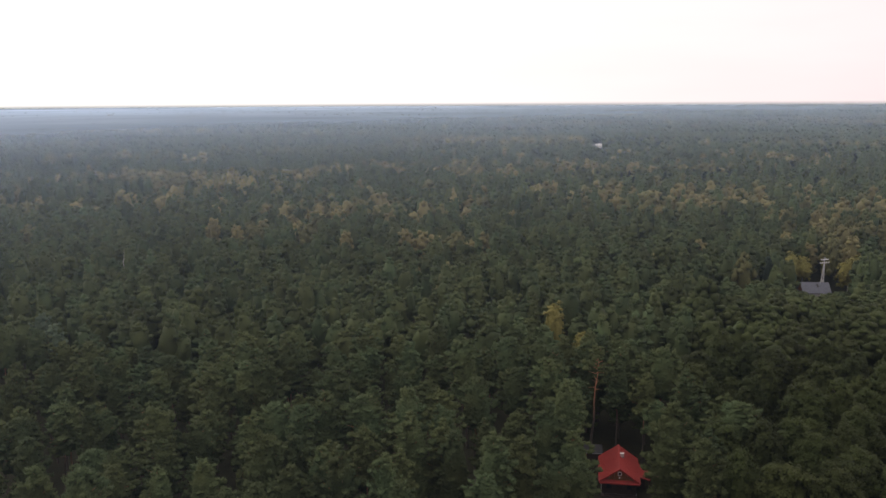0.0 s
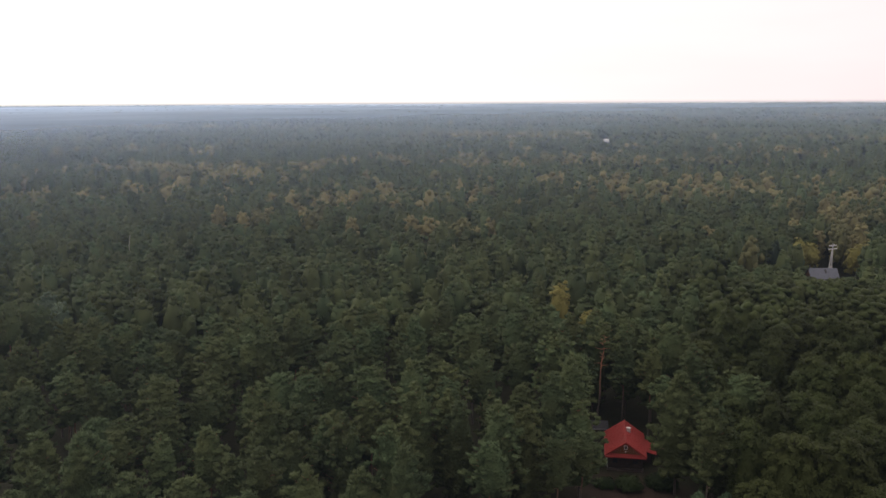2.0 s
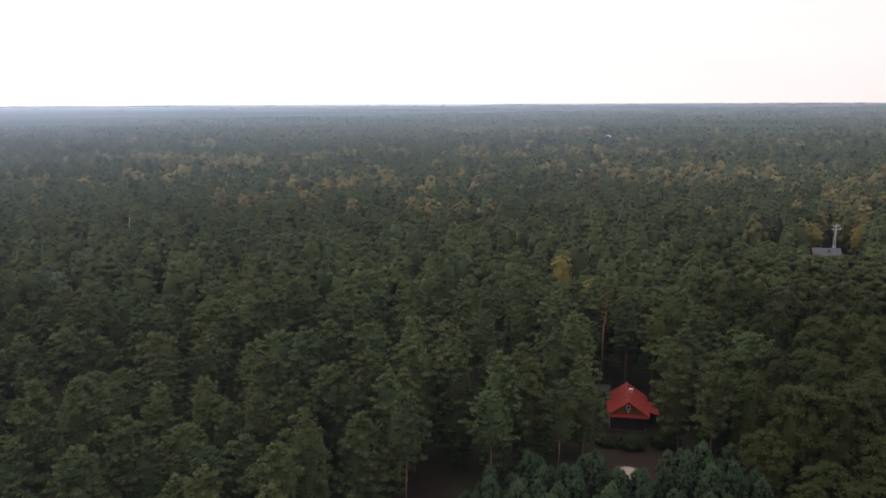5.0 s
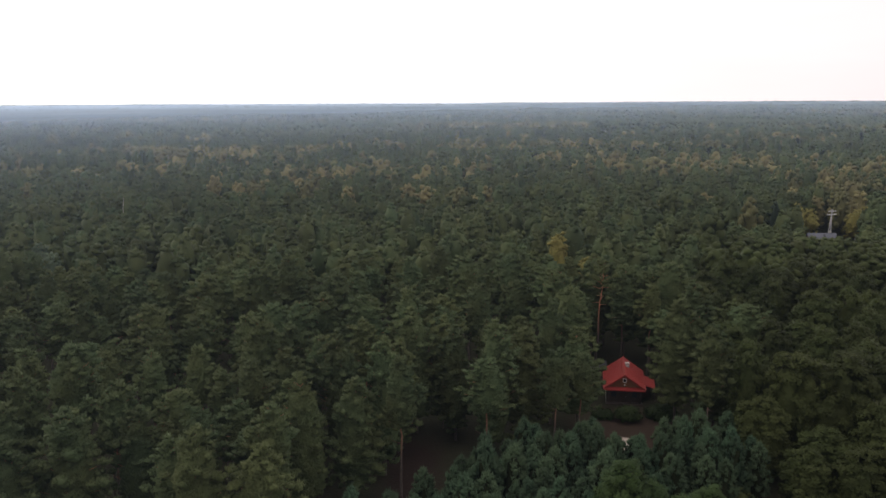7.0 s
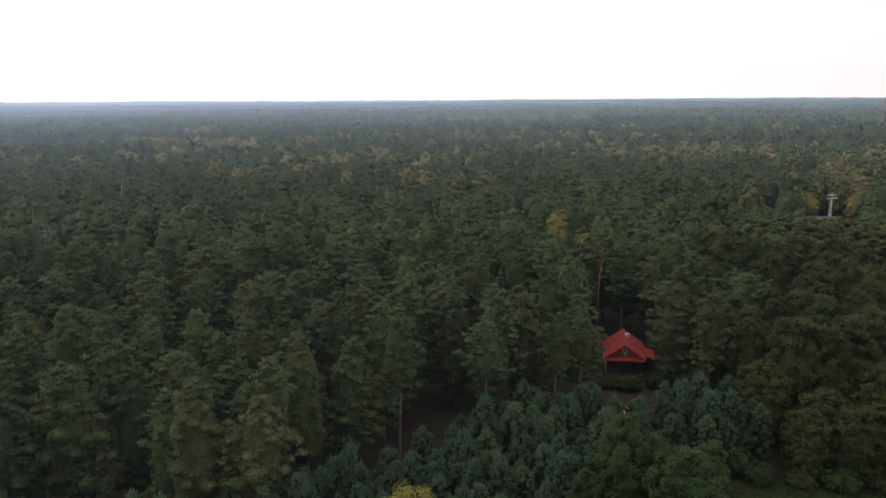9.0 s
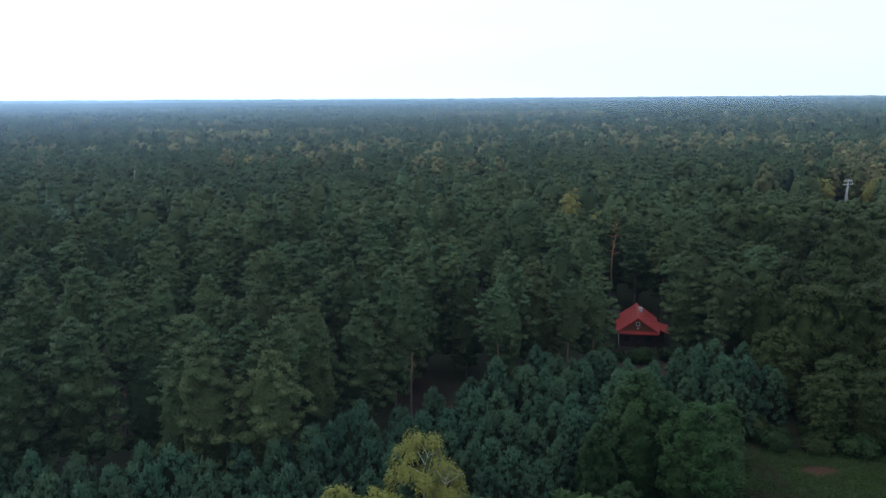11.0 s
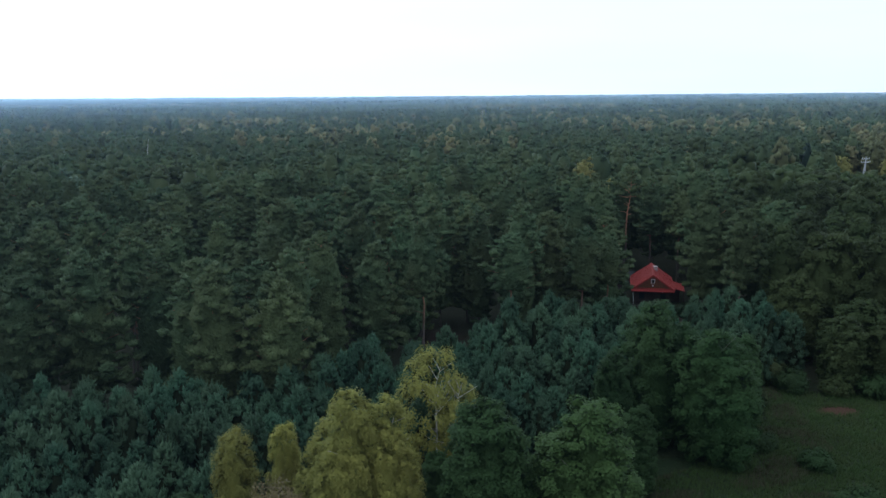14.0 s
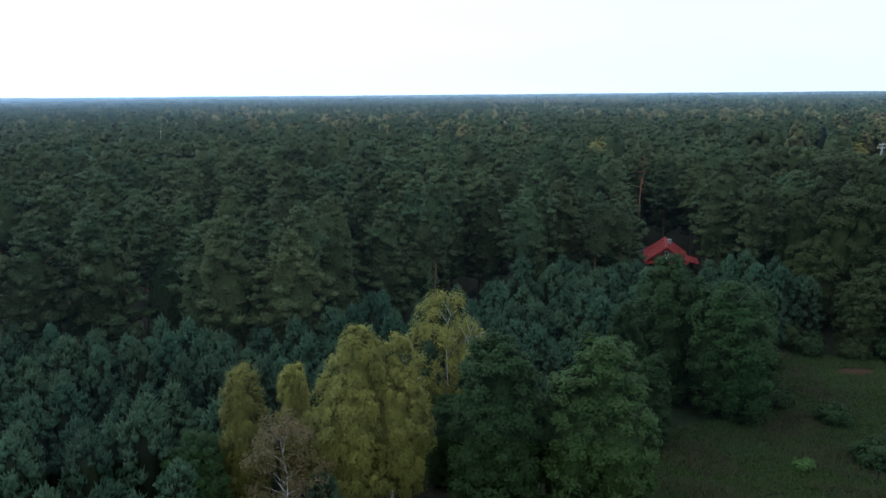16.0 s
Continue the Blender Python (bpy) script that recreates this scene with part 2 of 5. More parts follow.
def ground_material():
    """Forest floor, meadow, trodden earth and the sandy turning place, by their own outlines."""
    m, n, l, p = material("forest_ground")
    geo = n.new("ShaderNodeNewGeometry")

    def nz(scale, detail, lo, hi):
        tx = n.new("ShaderNodeTexNoise")
        tx.inputs["Scale"].default_value, tx.inputs["Detail"].default_value = scale, detail
        l.new(geo.outputs["Position"], tx.inputs["Vector"])
        mr = n.new("ShaderNodeMapRange")
        mr.inputs["From Min"].default_value, mr.inputs["From Max"].default_value = lo, hi
        l.new(tx.outputs["Fac"], mr.inputs["Value"])
        return mr.outputs["Result"], tx.outputs["Color"]

    def spot(x, y, rx, ry, soft):
        """1 inside an uneven oval of that centre and those half axes."""
        wob = n.new("ShaderNodeTexNoise")
        wob.inputs["Scale"].default_value, wob.inputs["Detail"].default_value = 2.2 / min(rx, ry), 5.0
        l.new(geo.outputs["Position"], wob.inputs["Vector"])
        mp = n.new("ShaderNodeMapping")
        mp.vector_type = "TEXTURE"
        mp.inputs["Location"].default_value = (x, y, 0)
        mp.inputs["Scale"].default_value = (rx, ry, 1000)
        l.new(geo.outputs["Position"], mp.inputs["Vector"])
        ln = n.new("ShaderNodeVectorMath")
        ln.operation = "LENGTH"
        l.new(mp.outputs["Vector"], ln.inputs[0])
        ad = n.new("ShaderNodeMath")
        ad.operation = "ADD"
        l.new(ln.outputs["Value"], ad.inputs[0])
        l.new(wob.outputs["Fac"], ad.inputs[1])
        mr = n.new("ShaderNodeMapRange")
        mr.inputs["From Min"].default_value, mr.inputs["From Max"].default_value = 1.5 + soft, 1.5 - soft
        l.new(ad.outputs["Value"], mr.inputs["Value"])
        return mr.outputs["Result"]

    floor_c = mixed(n, l, nz(0.25, 5, 0.35, 0.65)[0], (0.018, 0.015, 0.010), (0.027, 0.024, 0.014))
    grain = nz(2.5, 6, 0.3, 0.7)[0]
    floor_c = mixed(n, l, grain, floor_c, (0.020, 0.024, 0.012))
    grass_c = mixed(n, l, nz(0.4, 5, 0.35, 0.65)[0], (0.016, 0.028, 0.009), (0.027, 0.033, 0.013))
    grass_c = mixed(n, l, nz(4.0, 6, 0.35, 0.75)[0], grass_c, (0.012, 0.017, 0.008))
    c = mixed(n, l, spot(38, 72, 27, 27, 0.12), floor_c, grass_c)
    c = mixed(n, l, spot(38.6, 91.0, 2.6, 1.6, 0.3), c, (0.040, 0.021, 0.013))
    c = mixed(n, l, spot(27, 126, 10, 9, 0.3), c, (0.034, 0.024, 0.017))
    c = mixed(n, l, spot(24.2, 120.8, 2.0, 2.4, 0.2), c, (0.36, 0.31, 0.26))
    c = mixed(n, l, spot(-7, 112, 4, 11, 0.4), c, (0.020, 0.013, 0.010))
    c = mixed(n, l, spot(167, 1085, 15, 75, 0.3), c, (0.30, 0.28, 0.25))
    l.new(c, p.inputs["Base Color"])
    p.inputs["Roughness"].default_value = 0.95
    p.inputs["Specular IOR Level"].default_value = 0.08
    bp = n.new("ShaderNodeBump")
    bp.inputs["Strength"].default_value, bp.inputs["Distance"].default_value = 0.6, 0.15
    l.new(grain, bp.inputs["Height"])
    l.new(bp.outputs["Normal"], p.inputs["Normal"])
    return m


GROUND = ground_material()


# ---- mesh helpers ----
def mesh_of(name, verts, tris, mat, smooth=True, inner=None, slots=None):
    me = bpy.data.meshes.new(name)
    verts, tris = np.asarray(verts, np.float32), np.asarray(tris, np.int32)
    me.vertices.add(len(verts))
    me.vertices.foreach_set("co", verts.ravel())
    me.loops.add(tris.size)
    me.loops.foreach_set("vertex_index", tris.ravel())
    me.polygons.add(len(tris))
    me.polygons.foreach_set("loop_start", np.arange(0, tris.size, 3, dtype=np.int32))
    me.polygons.foreach_set("use_smooth", np.full(len(tris), smooth))
    me.materials.append(mat)
    if inner is not None:
        me.materials.append(inner)
        me.polygons.foreach_set("material_index", np.asarray(slots, np.int32))
    me.update()
    me.validate()
    return me


def mesh_part(name, me, parent, label=""):
    ob = new(name, me)
    ob.parent = parent
    return tagged(ob, label)


def part(name, bm, mat, parent=None, label="", smooth=False):
    me = bpy.data.meshes.new(name)
    bm.normal_update()
    for f in bm.faces:
        f.smooth = smooth
    bm.to_mesh(me)
    bm.free()
    me.materials.append(mat)
    ob = new(name, me)
    ob.parent = parent
    return tagged(ob, label)


def thing(name, m, label, category, group="", kind=""):
    ob = new(name)
    ob.matrix_world = m
    return tagged(ob, label, category, group, kind)


def box(bm, lo, hi, bevel=0.0):
    v = [bm.verts.new((x, y, z)) for x in (lo[0], hi[0]) for y in (lo[1], hi[1]) for z in (lo[2], hi[2])]
    fs = [bm.faces.new([v[i] for i in q]) for q in ((0, 1, 3, 2), (4, 6, 7, 5), (0, 4, 5, 1), (2, 3, 7, 6), (0, 2, 6, 4), (1, 5, 7, 3))]
    if bevel:
        es = list({e for f in fs for e in f.edges})
        bmesh.ops.bevel(bm, geom=es, offset=bevel, segments=1, affect="EDGES")
    return bm


def boxed(lo, hi, bevel=0.0):
    return box(bmesh.new(), lo, hi, bevel)


def prism(points, depth):
    """A slab: a flat outline of (x, y, z) corners thickened along the vector depth."""
    bm = bmesh.new()
    a = [bm.verts.new(q) for q in points]
    b = [bm.verts.new(Vector(q) + Vector(depth)) for q in points]
    bm.faces.new(a)
    bm.faces.new(b[::-1])
    for i in range(len(a)):
        j = (i + 1) % len(a)
        bm.faces.new((a[j], a[i], b[i], b[j]))
    bmesh.ops.recalc_face_normals(bm, faces=bm.faces)
    return bm


def ico(level):
    bm = bmesh.new()
    bmesh.ops.create_icosphere(bm, subdivisions=level, radius=1.0)
    v = np.array([q.co for q in bm.verts])
    f = np.array([[w.index for w in q.verts] for q in bm.faces])
    bm.free()
    return v, f


def open_below(v, f):
    """The same mass without its unseen under side."""
    return v, f[(v[f][:, :, 2].mean(1) > -0.7)]


ICO = {1: open_below(*ico(1)), 2: ico(2)}


class Soup:
    """Triangles gathered for one mesh, each with its material slot."""

    def __init__(self):
        self.v, self.f, self.m, self.n = [], [], [], 0

    def add(self, v, f, slot=0):
        self.v.append(v)
        self.f.append(np.asarray(f) + self.n)
        self.m.append(np.full(len(f), slot))
        self.n += len(v)

    def mesh(self, name, mat, inner=None):
        return mesh_of(name, np.concatenate(self.v), np.concatenate(self.f), mat, True, inner, np.concatenate(self.m))

    def arrays(self):
        return np.concatenate(self.v), np.concatenate(self.f), np.concatenate(self.m)


def rand_dirs(rng, n):
    d = rng.normal(size=(n, 3))
    return d / np.linalg.norm(d, axis=1)[:, None]


def unit(v):
    return v / (np.linalg.norm(v, axis=1)[:, None] + 1e-9)


def lumps(rng, at, radii, level=1, rough_by=0.2):
    """Uneven dense masses of foliage, one for each place and its three radii."""
    v, f = ICO[level]
    n = len(at)
    k = 1 + rng.uniform(-rough_by, rough_by, (n, len(v), 1)) + 0.12 * np.sin(v @ rng.normal(0, 3.0, (3, n)) + rng.uniform(0, 6, n)).T[:, :, None]
    out = v[None] * k * np.asarray(radii)[:, None, :] + np.asarray(at)[:, None, :]
    return out.reshape(-1, 3), (f[None] + (np.arange(n) * len(v))[:, None, None]).reshape(-1, 3)


def shoots(rng, at, axis, length, radius, sides=5):
    """Pointed tufts of needles, each a ragged cone along its axis."""
    n = len(at)
    a = unit(axis)
    s = unit(np.cross(a, rand_dirs(rng, n)))
    u = np.cross(a, s)
    ang = np.arange(sides) * 2 * np.pi / sides + rng.uniform(0, 6, (n, 1))
    r = radius * rng.uniform(0.6, 1.35, (n, sides)) * rng.uniform(0.75, 1.25, (n, 1))
    drop = length * rng.uniform(-0.15, 0.3, (n, sides))
    ring = at[:, None] + s[:, None] * (np.cos(ang) * r)[..., None] + u[:, None] * (np.sin(ang) * r)[..., None] - a[:, None] * drop[..., None]
    tip = at + a * length * rng.uniform(0.65, 1.25, (n, 1))
    v = np.concatenate([ring, tip[:, None]], 1).reshape(-1, 3)
    i = np.arange(sides)
    f = np.stack([i, (i + 1) % sides, np.full(sides, sides)], 1)
    return v, (f[None] + (np.arange(n) * (sides + 1))[:, None, None]).reshape(-1, 3)


def leaves(rng, at, face, length, width, hang=0.0):
    """Small sprays of leaves, each a pointed flake that faces about along face and may hang."""
    n = len(at)
    nn = unit(face + rng.normal(0, 0.33, (n, 3)))
    way = rand_dirs(rng, n) + np.array([0, 0, -hang])
    t = unit(way - nn * (way * nn).sum(1)[:, None])
    s = np.cross(nn, t)
    ln, w = length * rng.uniform(0.6, 1.3, (n, 1)), width * rng.uniform(0.6, 1.3, (n, 1))
    v = np.stack([at - s * w * 0.5, at + s * w * 0.5 * rng.uniform(0.6, 1.0, (n, 1)), at + t * ln], 1).reshape(-1, 3)
    return v, np.arange(n * 3).reshape(-1, 3)


def on_surface(rng, v, f, n):
    """n places spread evenly over a surface, and the way that it faces there."""
    a, b, c = v[f[:, 0]], v[f[:, 1]], v[f[:, 2]]
    nn = np.cross(b - a, c - a)
    area = np.linalg.norm(nn, axis=1)
    i = rng.choice(len(f), n, p=area / area.sum())
    u, w = rng.uniform(size=(2, n, 1))
    u, w = np.where(u + w > 1, 1 - u, u), np.where(u + w > 1, 1 - w, w)
    return a[i] + u * (b - a)[i] + w * (c - a)[i], unit(nn[i])


def limb(v0, v1, r0, r1, sides=5):
    """A tapered round limb between two points."""
    v0, v1 = np.asarray(v0, float), np.asarray(v1, float)
    d = v1 - v0
    d /= np.linalg.norm(d)
    s = np.cross(d, (0.3, 0.9, 0.1))
    s /= np.linalg.norm(s)
    u = np.cross(d, s)
    ang = np.arange(sides) * 2 * np.pi / sides
    ring = np.cos(ang)[:, None] * s + np.sin(ang)[:, None] * u
    v = np.concatenate([v0 + ring * r0, v1 + ring * r1])
    f = []
    for i in range(sides):
        j = (i + 1) % sides
        f += [(i, j, sides + j), (i, sides + j, sides + i)]
    return v, f


PINE_V, PINE_K = (0, 0.12, 0.34, 0.60, 0.82, 1.0), (0.66, 0.94, 1.0, 0.90, 0.64, 0.24)
ROUND_V, ROUND_K = (0, 0.15, 0.45, 0.7, 0.88, 1.0), (0.66, 0.92, 1.0, 0.90, 0.68, 0.36)
YOUNG_V, YOUNG_K = (0, 0.15, 0.45, 0.72, 0.9, 1.0), (0.85, 1.0, 0.92, 0.66, 0.36, 0.12)


def pine_boughs(rng, h, rmax, base, n, gap=0.06):
    """Boughs in a spiral on a lopsided outline: where each leaves the stem and where it ends."""
    lean = rng.uniform(0, 6.28, 2)
    roots, tips = [], []
    for i in range(n):
        if rng.uniform() < gap:
            continue
        v = (i + rng.uniform(0.1, 0.9)) / n
        ang = i * 2.4 + rng.uniform(-0.5, 0.5)
        lop = 1 + 0.22 * math.cos(ang - lean[0]) + 0.14 * math.cos(2 * ang - lean[1])
        ln = rmax * float(np.interp(v, PINE_V, PINE_K)) * rng.uniform(0.72, 1.18) * lop
        ln = max(0.25, ln - 0.40)
        rise = math.radians(4 + 48 * v ** 1.3 + rng.uniform(-10, 12))
        z = h * (base + (1 - base) * v * 0.96)
        out = np.array([math.cos(ang) * math.cos(rise), math.sin(ang) * math.cos(rise), math.sin(rise)])
        roots.append((0, 0, z - 0.25 * ln))
        tips.append(np.array([0, 0, z - 0.25 * ln]) + out * ln + np.array([0, 0, 0.12 * ln]))
    return np.array(roots), np.array(tips)


def pine_pads(rng, roots, tips, h, along, size, flat=(0.60, 0.95)):
    """Cushions of needles along the outer part of each bough."""
    at, rad = [], []
    for a, b in zip(roots, tips):
        ln = np.linalg.norm(b - a)
        for s in along if ln > 1.3 else along[-1:]:
            r = min(1.5, (0.085 * ln * (1.25 - 0.35 * s) + 0.22) * rng.uniform(0.72, 1.35) * size)
            q = a + (b - a) * s * np.array([1, 1, 0.9 + 0.1 * s]) + rng.normal(0, 0.12, 3) * ln * np.array([0.7, 0.7, 0.4])
            at.append(q)
            rad.append((r, r * rng.uniform(0.85, 1.15), r * rng.uniform(*flat)))
    for k, r in ((0.45, 0.42), (1.1, 0.62)):
        at.append((rng.normal(0, 0.15), rng.normal(0, 0.15), h - k))
        rad.append((r * size, r * size, r * size * 0.9))
    return np.array(at), np.array(rad)


def heart_shell(rng, h, base, rmax, vs, ks, segs, fill, n=6):
    """The dense, shaded inside of a crown: an uneven shell within the outer boughs."""
    w = np.linspace(0.02, 0.80, n)
    zs, rs = h * (base + (1 - base) * w), rmax * np.interp(w, vs, ks)
    v = []
    for z, r in zip(zs, rs):
        ang = np.arange(segs) * 2 * np.pi / segs + rng.uniform(0, 1)
        k = r * fill * rng.uniform(0.70, 1.14, segs)
        v.append(np.stack([k * np.cos(ang), k * np.sin(ang), np.full(segs, z) + rng.uniform(-0.25, 0.25, segs)], 1))
    v.append(np.array([[0, 0, zs[-1] + rs[-1] * 0.4]]))
    f = []
    for k in range(n - 1):
        for i in range(segs):
            j = (i + 1) % segs
            a, b = k * segs, (k + 1) * segs
            f += [(a + i, a + j, b + j), (a + i, b + j, b + i)]
    top = n * segs
    f += [(top - segs + i, top - segs + (i + 1) % segs, top) for i in range(segs)]
    return np.concatenate(v), np.array(f)


def tufted(rng, s, at, rad, dense, length, radius, sides, under=0.12, mass=0.86, up=0.75):
    """Cushions covered with needle tufts on their upper side."""
    s.add(*lumps(rng, at, rad * mass))
    count = np.maximum(1, rng.poisson(2 * np.pi * rad[:, 0] * rad[:, 1] * dense))
    i = np.repeat(np.arange(len(at)), count)
    d = rand_dirs(rng, len(i))
    low = rng.uniform(size=len(i)) < under
    d[:, 2] = np.where(low, -np.abs(d[:, 2]) * 0.6, np.abs(d[:, 2]))
    p = at[i] + d * rad[i] * rng.uniform(0.80, 1.02, (len(i), 1))
    out = p * np.array([1, 1, 0])
    s.add(*shoots(rng, p, d * 0.55 + unit(out) * 0.3 + np.array([0, 0, up]) + rng.normal(0, 0.18, p.shape), length, radius, sides))


def pine_crown(rng, h, rmax, base, n, dense=8.5, length=0.40, radius=0.13, sides=4, along=(0.34, 0.56, 0.78, 1.0), size=1.0, segs=8, fill=0.56, gap=0.06, cover=1200, rings=6):
    """Soup of one pine crown, and its boughs."""
    s = Soup()
    roots, tips = pine_boughs(rng, h, rmax, base, n, gap)
    if fill:
        v, f = heart_shell(rng, h, base, rmax, PINE_V, PINE_K, segs, fill, rings)
        s.add(v, f)
        p, face = on_surface(rng, v, f, cover)
        s.add(*shoots(rng, p, face * 0.6 + np.array([0, 0, 0.7]) + rng.normal(0, 0.2, p.shape), length * 1.15, radius * 1.25, min(sides, 4)))
    at, rad = pine_pads(rng, roots, tips, h, along, size)
    tufted(rng, s, at, rad, dense, length, radius, sides)
    return s, roots, tips


def young_crown(rng, h, rmax):
    """A young pine: upright candles of needles all over an egg-shaped crown with several leaders."""
    s = Soup()
    # shell in the near-black inner colour, painting shade into gaps between tufts
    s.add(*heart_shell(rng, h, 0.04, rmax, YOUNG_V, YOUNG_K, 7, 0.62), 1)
    n = 64
    v = ((np.arange(n) + rng.uniform(0, 1, n)) / n) ** 0.85
    ang = np.arange(n) * 2.4 + rng.uniform(-0.5, 0.5, n)
    r = rmax * np.interp(v, YOUNG_V, YOUNG_K) * rng.uniform(0.55, 1.12, n)
    at = np.stack([r * np.cos(ang), r * np.sin(ang), h * (0.05 + 0.88 * v) + 0.25 * r], 1)
    k = rng.uniform(0.30, 0.52, n) * (1.15 - 0.4 * v)
    rad = np.stack([k, k, k * rng.uniform(1.0, 1.6, n)], 1)
    tufted(rng, s, at, rad, 17.0, 0.34, 0.085, 4, 0.2, 0.78, 1.1)
    lead = np.concatenate([at[v > 0.45], [[0, 0, h - 0.9]]]) + np.array([0, 0, 0.35])
    s.add(*shoots(rng, lead, rng.normal(0, 0.14, lead.shape) + np.array([0, 0, 1.0]), 0.62, 0.085, 4))
    return s


def leaf_heads(rng, h, rmax, base, heads):
    """The rounded heads of unequal height that a broad crown is made of."""
    at, rad = [], []
    for k in range(heads):
        ang, off = k * 6.28 / heads + rng.uniform(-0.5, 0.5), rmax * (0.06 if k == 0 else rng.uniform(0.30, 0.46))
        top, rk = h * (0.97 if k == 0 else rng.uniform(0.70, 0.95)), rmax * rng.uniform(0.50, 0.64)
        low = h * base * (1.0 if k == 0 else rng.uniform(0.7, 1.3))
        at.append((off * math.cos(ang), off * math.sin(ang), (top + low) / 2))
        rad.append((rk, rk * rng.uniform(0.9, 1.1), (top - low) / 2))
    return np.array(at), np.array(rad)


def leaf_crown(rng, h, rmax, base, heads, n, count, length, width, hang=0.0, heart=0.76, sub=(0.09, 0.20), strand=1, open_by=0.0):
    """A leafy crown: heads covered with small clumps, the clumps covered with sprays of leaves that face the light."""
    s = Soup()
    ha, hr = leaf_heads(rng, h, rmax, base, heads)
    if heart:
        v, f = lumps(rng, ha, hr * heart, 2, 0.1)
        s.add(v, f)
        q, face = on_surface(rng, v, f, int(count * 0.5))
        deep = np.zeros(len(q), int)
        for o in range(heads):
            deep += (((q - ha[o]) / (hr[o] * heart * 0.8)) ** 2).sum(1) < 1
        q, face = q[deep == 0], face[deep == 0]
        for t in range(strand):
            s.add(*leaves(rng, q + face * rng.uniform(0.02, 0.30, (len(q), 1)) + np.array([0, 0, -0.22 * t]), face * 0.8 + np.array([0, 0, 0.5]), length, width, hang))
    share = hr[:, 0] * hr[:, 2]
    p, d, k = [], [], []
    for j in range(heads):
        m = int(n * 1.9 * share[j] / share.sum())
        i = np.arange(m) + 0.5
        z, turn = 1 - 1.85 * i / m, i * 2.39996 + rng.uniform(0, 6)
        e = unit(np.stack([np.sqrt(1 - z * z) * np.cos(turn), np.sqrt(1 - z * z) * np.sin(turn), z], 1) + rng.normal(0, 0.13, (m, 3)))
        e /= (np.abs(e) ** 2.7).sum(1)[:, None] ** (1 / 2.7)
        kk = rmax * rng.uniform(*sub, m)
        q = ha[j] + e * (hr[j] - 0.5 * kk[:, None]) * rng.uniform(0.90, 1.08, (m, 1))
        inner = np.zeros(m, bool)
        for o in range(heads):
            if o != j:
                inner |= (((q - ha[o]) / (hr[o] * 0.84)) ** 2).sum(1) < 1
        p.append(q[~inner])
        d.append(e[~inner])
        k.append(kk[~inner])
    p, d, k = np.concatenate(p), np.concatenate(d), np.concatenate(k)
    rad = np.stack([k, k, k * rng.uniform(0.62, 0.95, len(k))], 1)
    if not open_by:
        s.add(*lumps(rng, p, rad * 0.72))
    i = rng.choice(len(p), count, p=k ** 2 / (k ** 2).sum())
    e = rand_dirs(rng, count)
    e = unit(e + d[i] * 0.55)
    q = p[i] + e * rad[i] * rng.uniform(0.70, 1.35 + open_by, (count, 1))
    face = e * 0.40 + d[i] * 0.55 + np.array([0, 0, 0.50])
    for t in range(strand):
        s.add(*leaves(rng, q + rng.normal(0, 0.05, q.shape) + np.array([0, 0, -0.22 * t]) + e * 0.03 * t, face, length, width, hang))
    return s


def trunk_mesh(rng, name, h, r, mat, limbs, first, reach, lift=0.35, roots=None, tips=None):
    """A slightly crooked tapered trunk with limbs, one mesh; limbs where the boughs are, if these are given."""
    s = Soup()
    k = 6
    pts = [np.array([0.0, 0.0, -0.3])]
    for i in range(1, k + 1):
        pts.append(np.array([rng.normal(0, 0.10) * i * 0.4, rng.normal(0, 0.10) * i * 0.4, h * 0.95 * i / k]))
    for i in range(k):
        s.add(*limb(pts[i], pts[i + 1], r * (1 - 0.92 * i / k), r * (1 - 0.92 * (i + 1) / k), 7))
    if roots is not None:
        for a, b in zip(roots, tips):
            c = a + (b - a) * 0.85 - np.array([0, 0, 0.15])
            s.add(*limb(a, c, r * 0.24, r * 0.08, 4))
    for i in range(limbs):
        u = rng.uniform(first, 0.92)
        j = min(k - 1, int(u / 0.95 * k))
        a = pts[j] + (pts[j + 1] - pts[j]) * (u / 0.95 * k - j)
        ang = i * 2.4 + rng.uniform(-0.4, 0.4)
        ln = reach * rng.uniform(0.6, 1.0) * (1.1 - 0.6 * u)
        b = a + np.array([math.cos(ang) * ln, math.sin(ang) * ln, ln * lift * rng.uniform(0.4, 1.4)])
        s.add(*limb(a, b, r * 0.26, r * 0.07, 4))
    return s.mesh(name, mat)


def tree(name, trunk, crown, label):
    """One tree: an Empty at its foot with trunk and crown."""
    ob = thing(name, pose(0, 0, 0), label, "tree")
    mesh_part("trunk", trunk, ob)
    mesh_part("crown", crown, ob)
    return ob


def pine_tree(seed, h, rmax, base, n, mat, label, **kw):
    rng = np.random.default_rng(seed)
    s, roots, tips = pine_crown(rng, h, rmax, base, n, **kw)
    dead = 7 if base > 0.3 else 3
    return tree("pine_tree", trunk_mesh(rng, "trunk", h, 0.2, BARK, dead, base * 0.6, rmax * 0.7, 0.2, roots, tips), s.mesh("crown", mat, SHADED_TWIGS), label)


def young_pine(seed, h, rmax):
    rng = np.random.default_rng(seed)
    s = young_crown(rng, h, rmax)
    return tree("young_pine", trunk_mesh(rng, "trunk", h, 0.11, GREYBARK, 6, 0.1, 0.9), s.mesh("crown", YOUNG, SHADED_TWIGS), "young blue-green pine in a dense thicket")


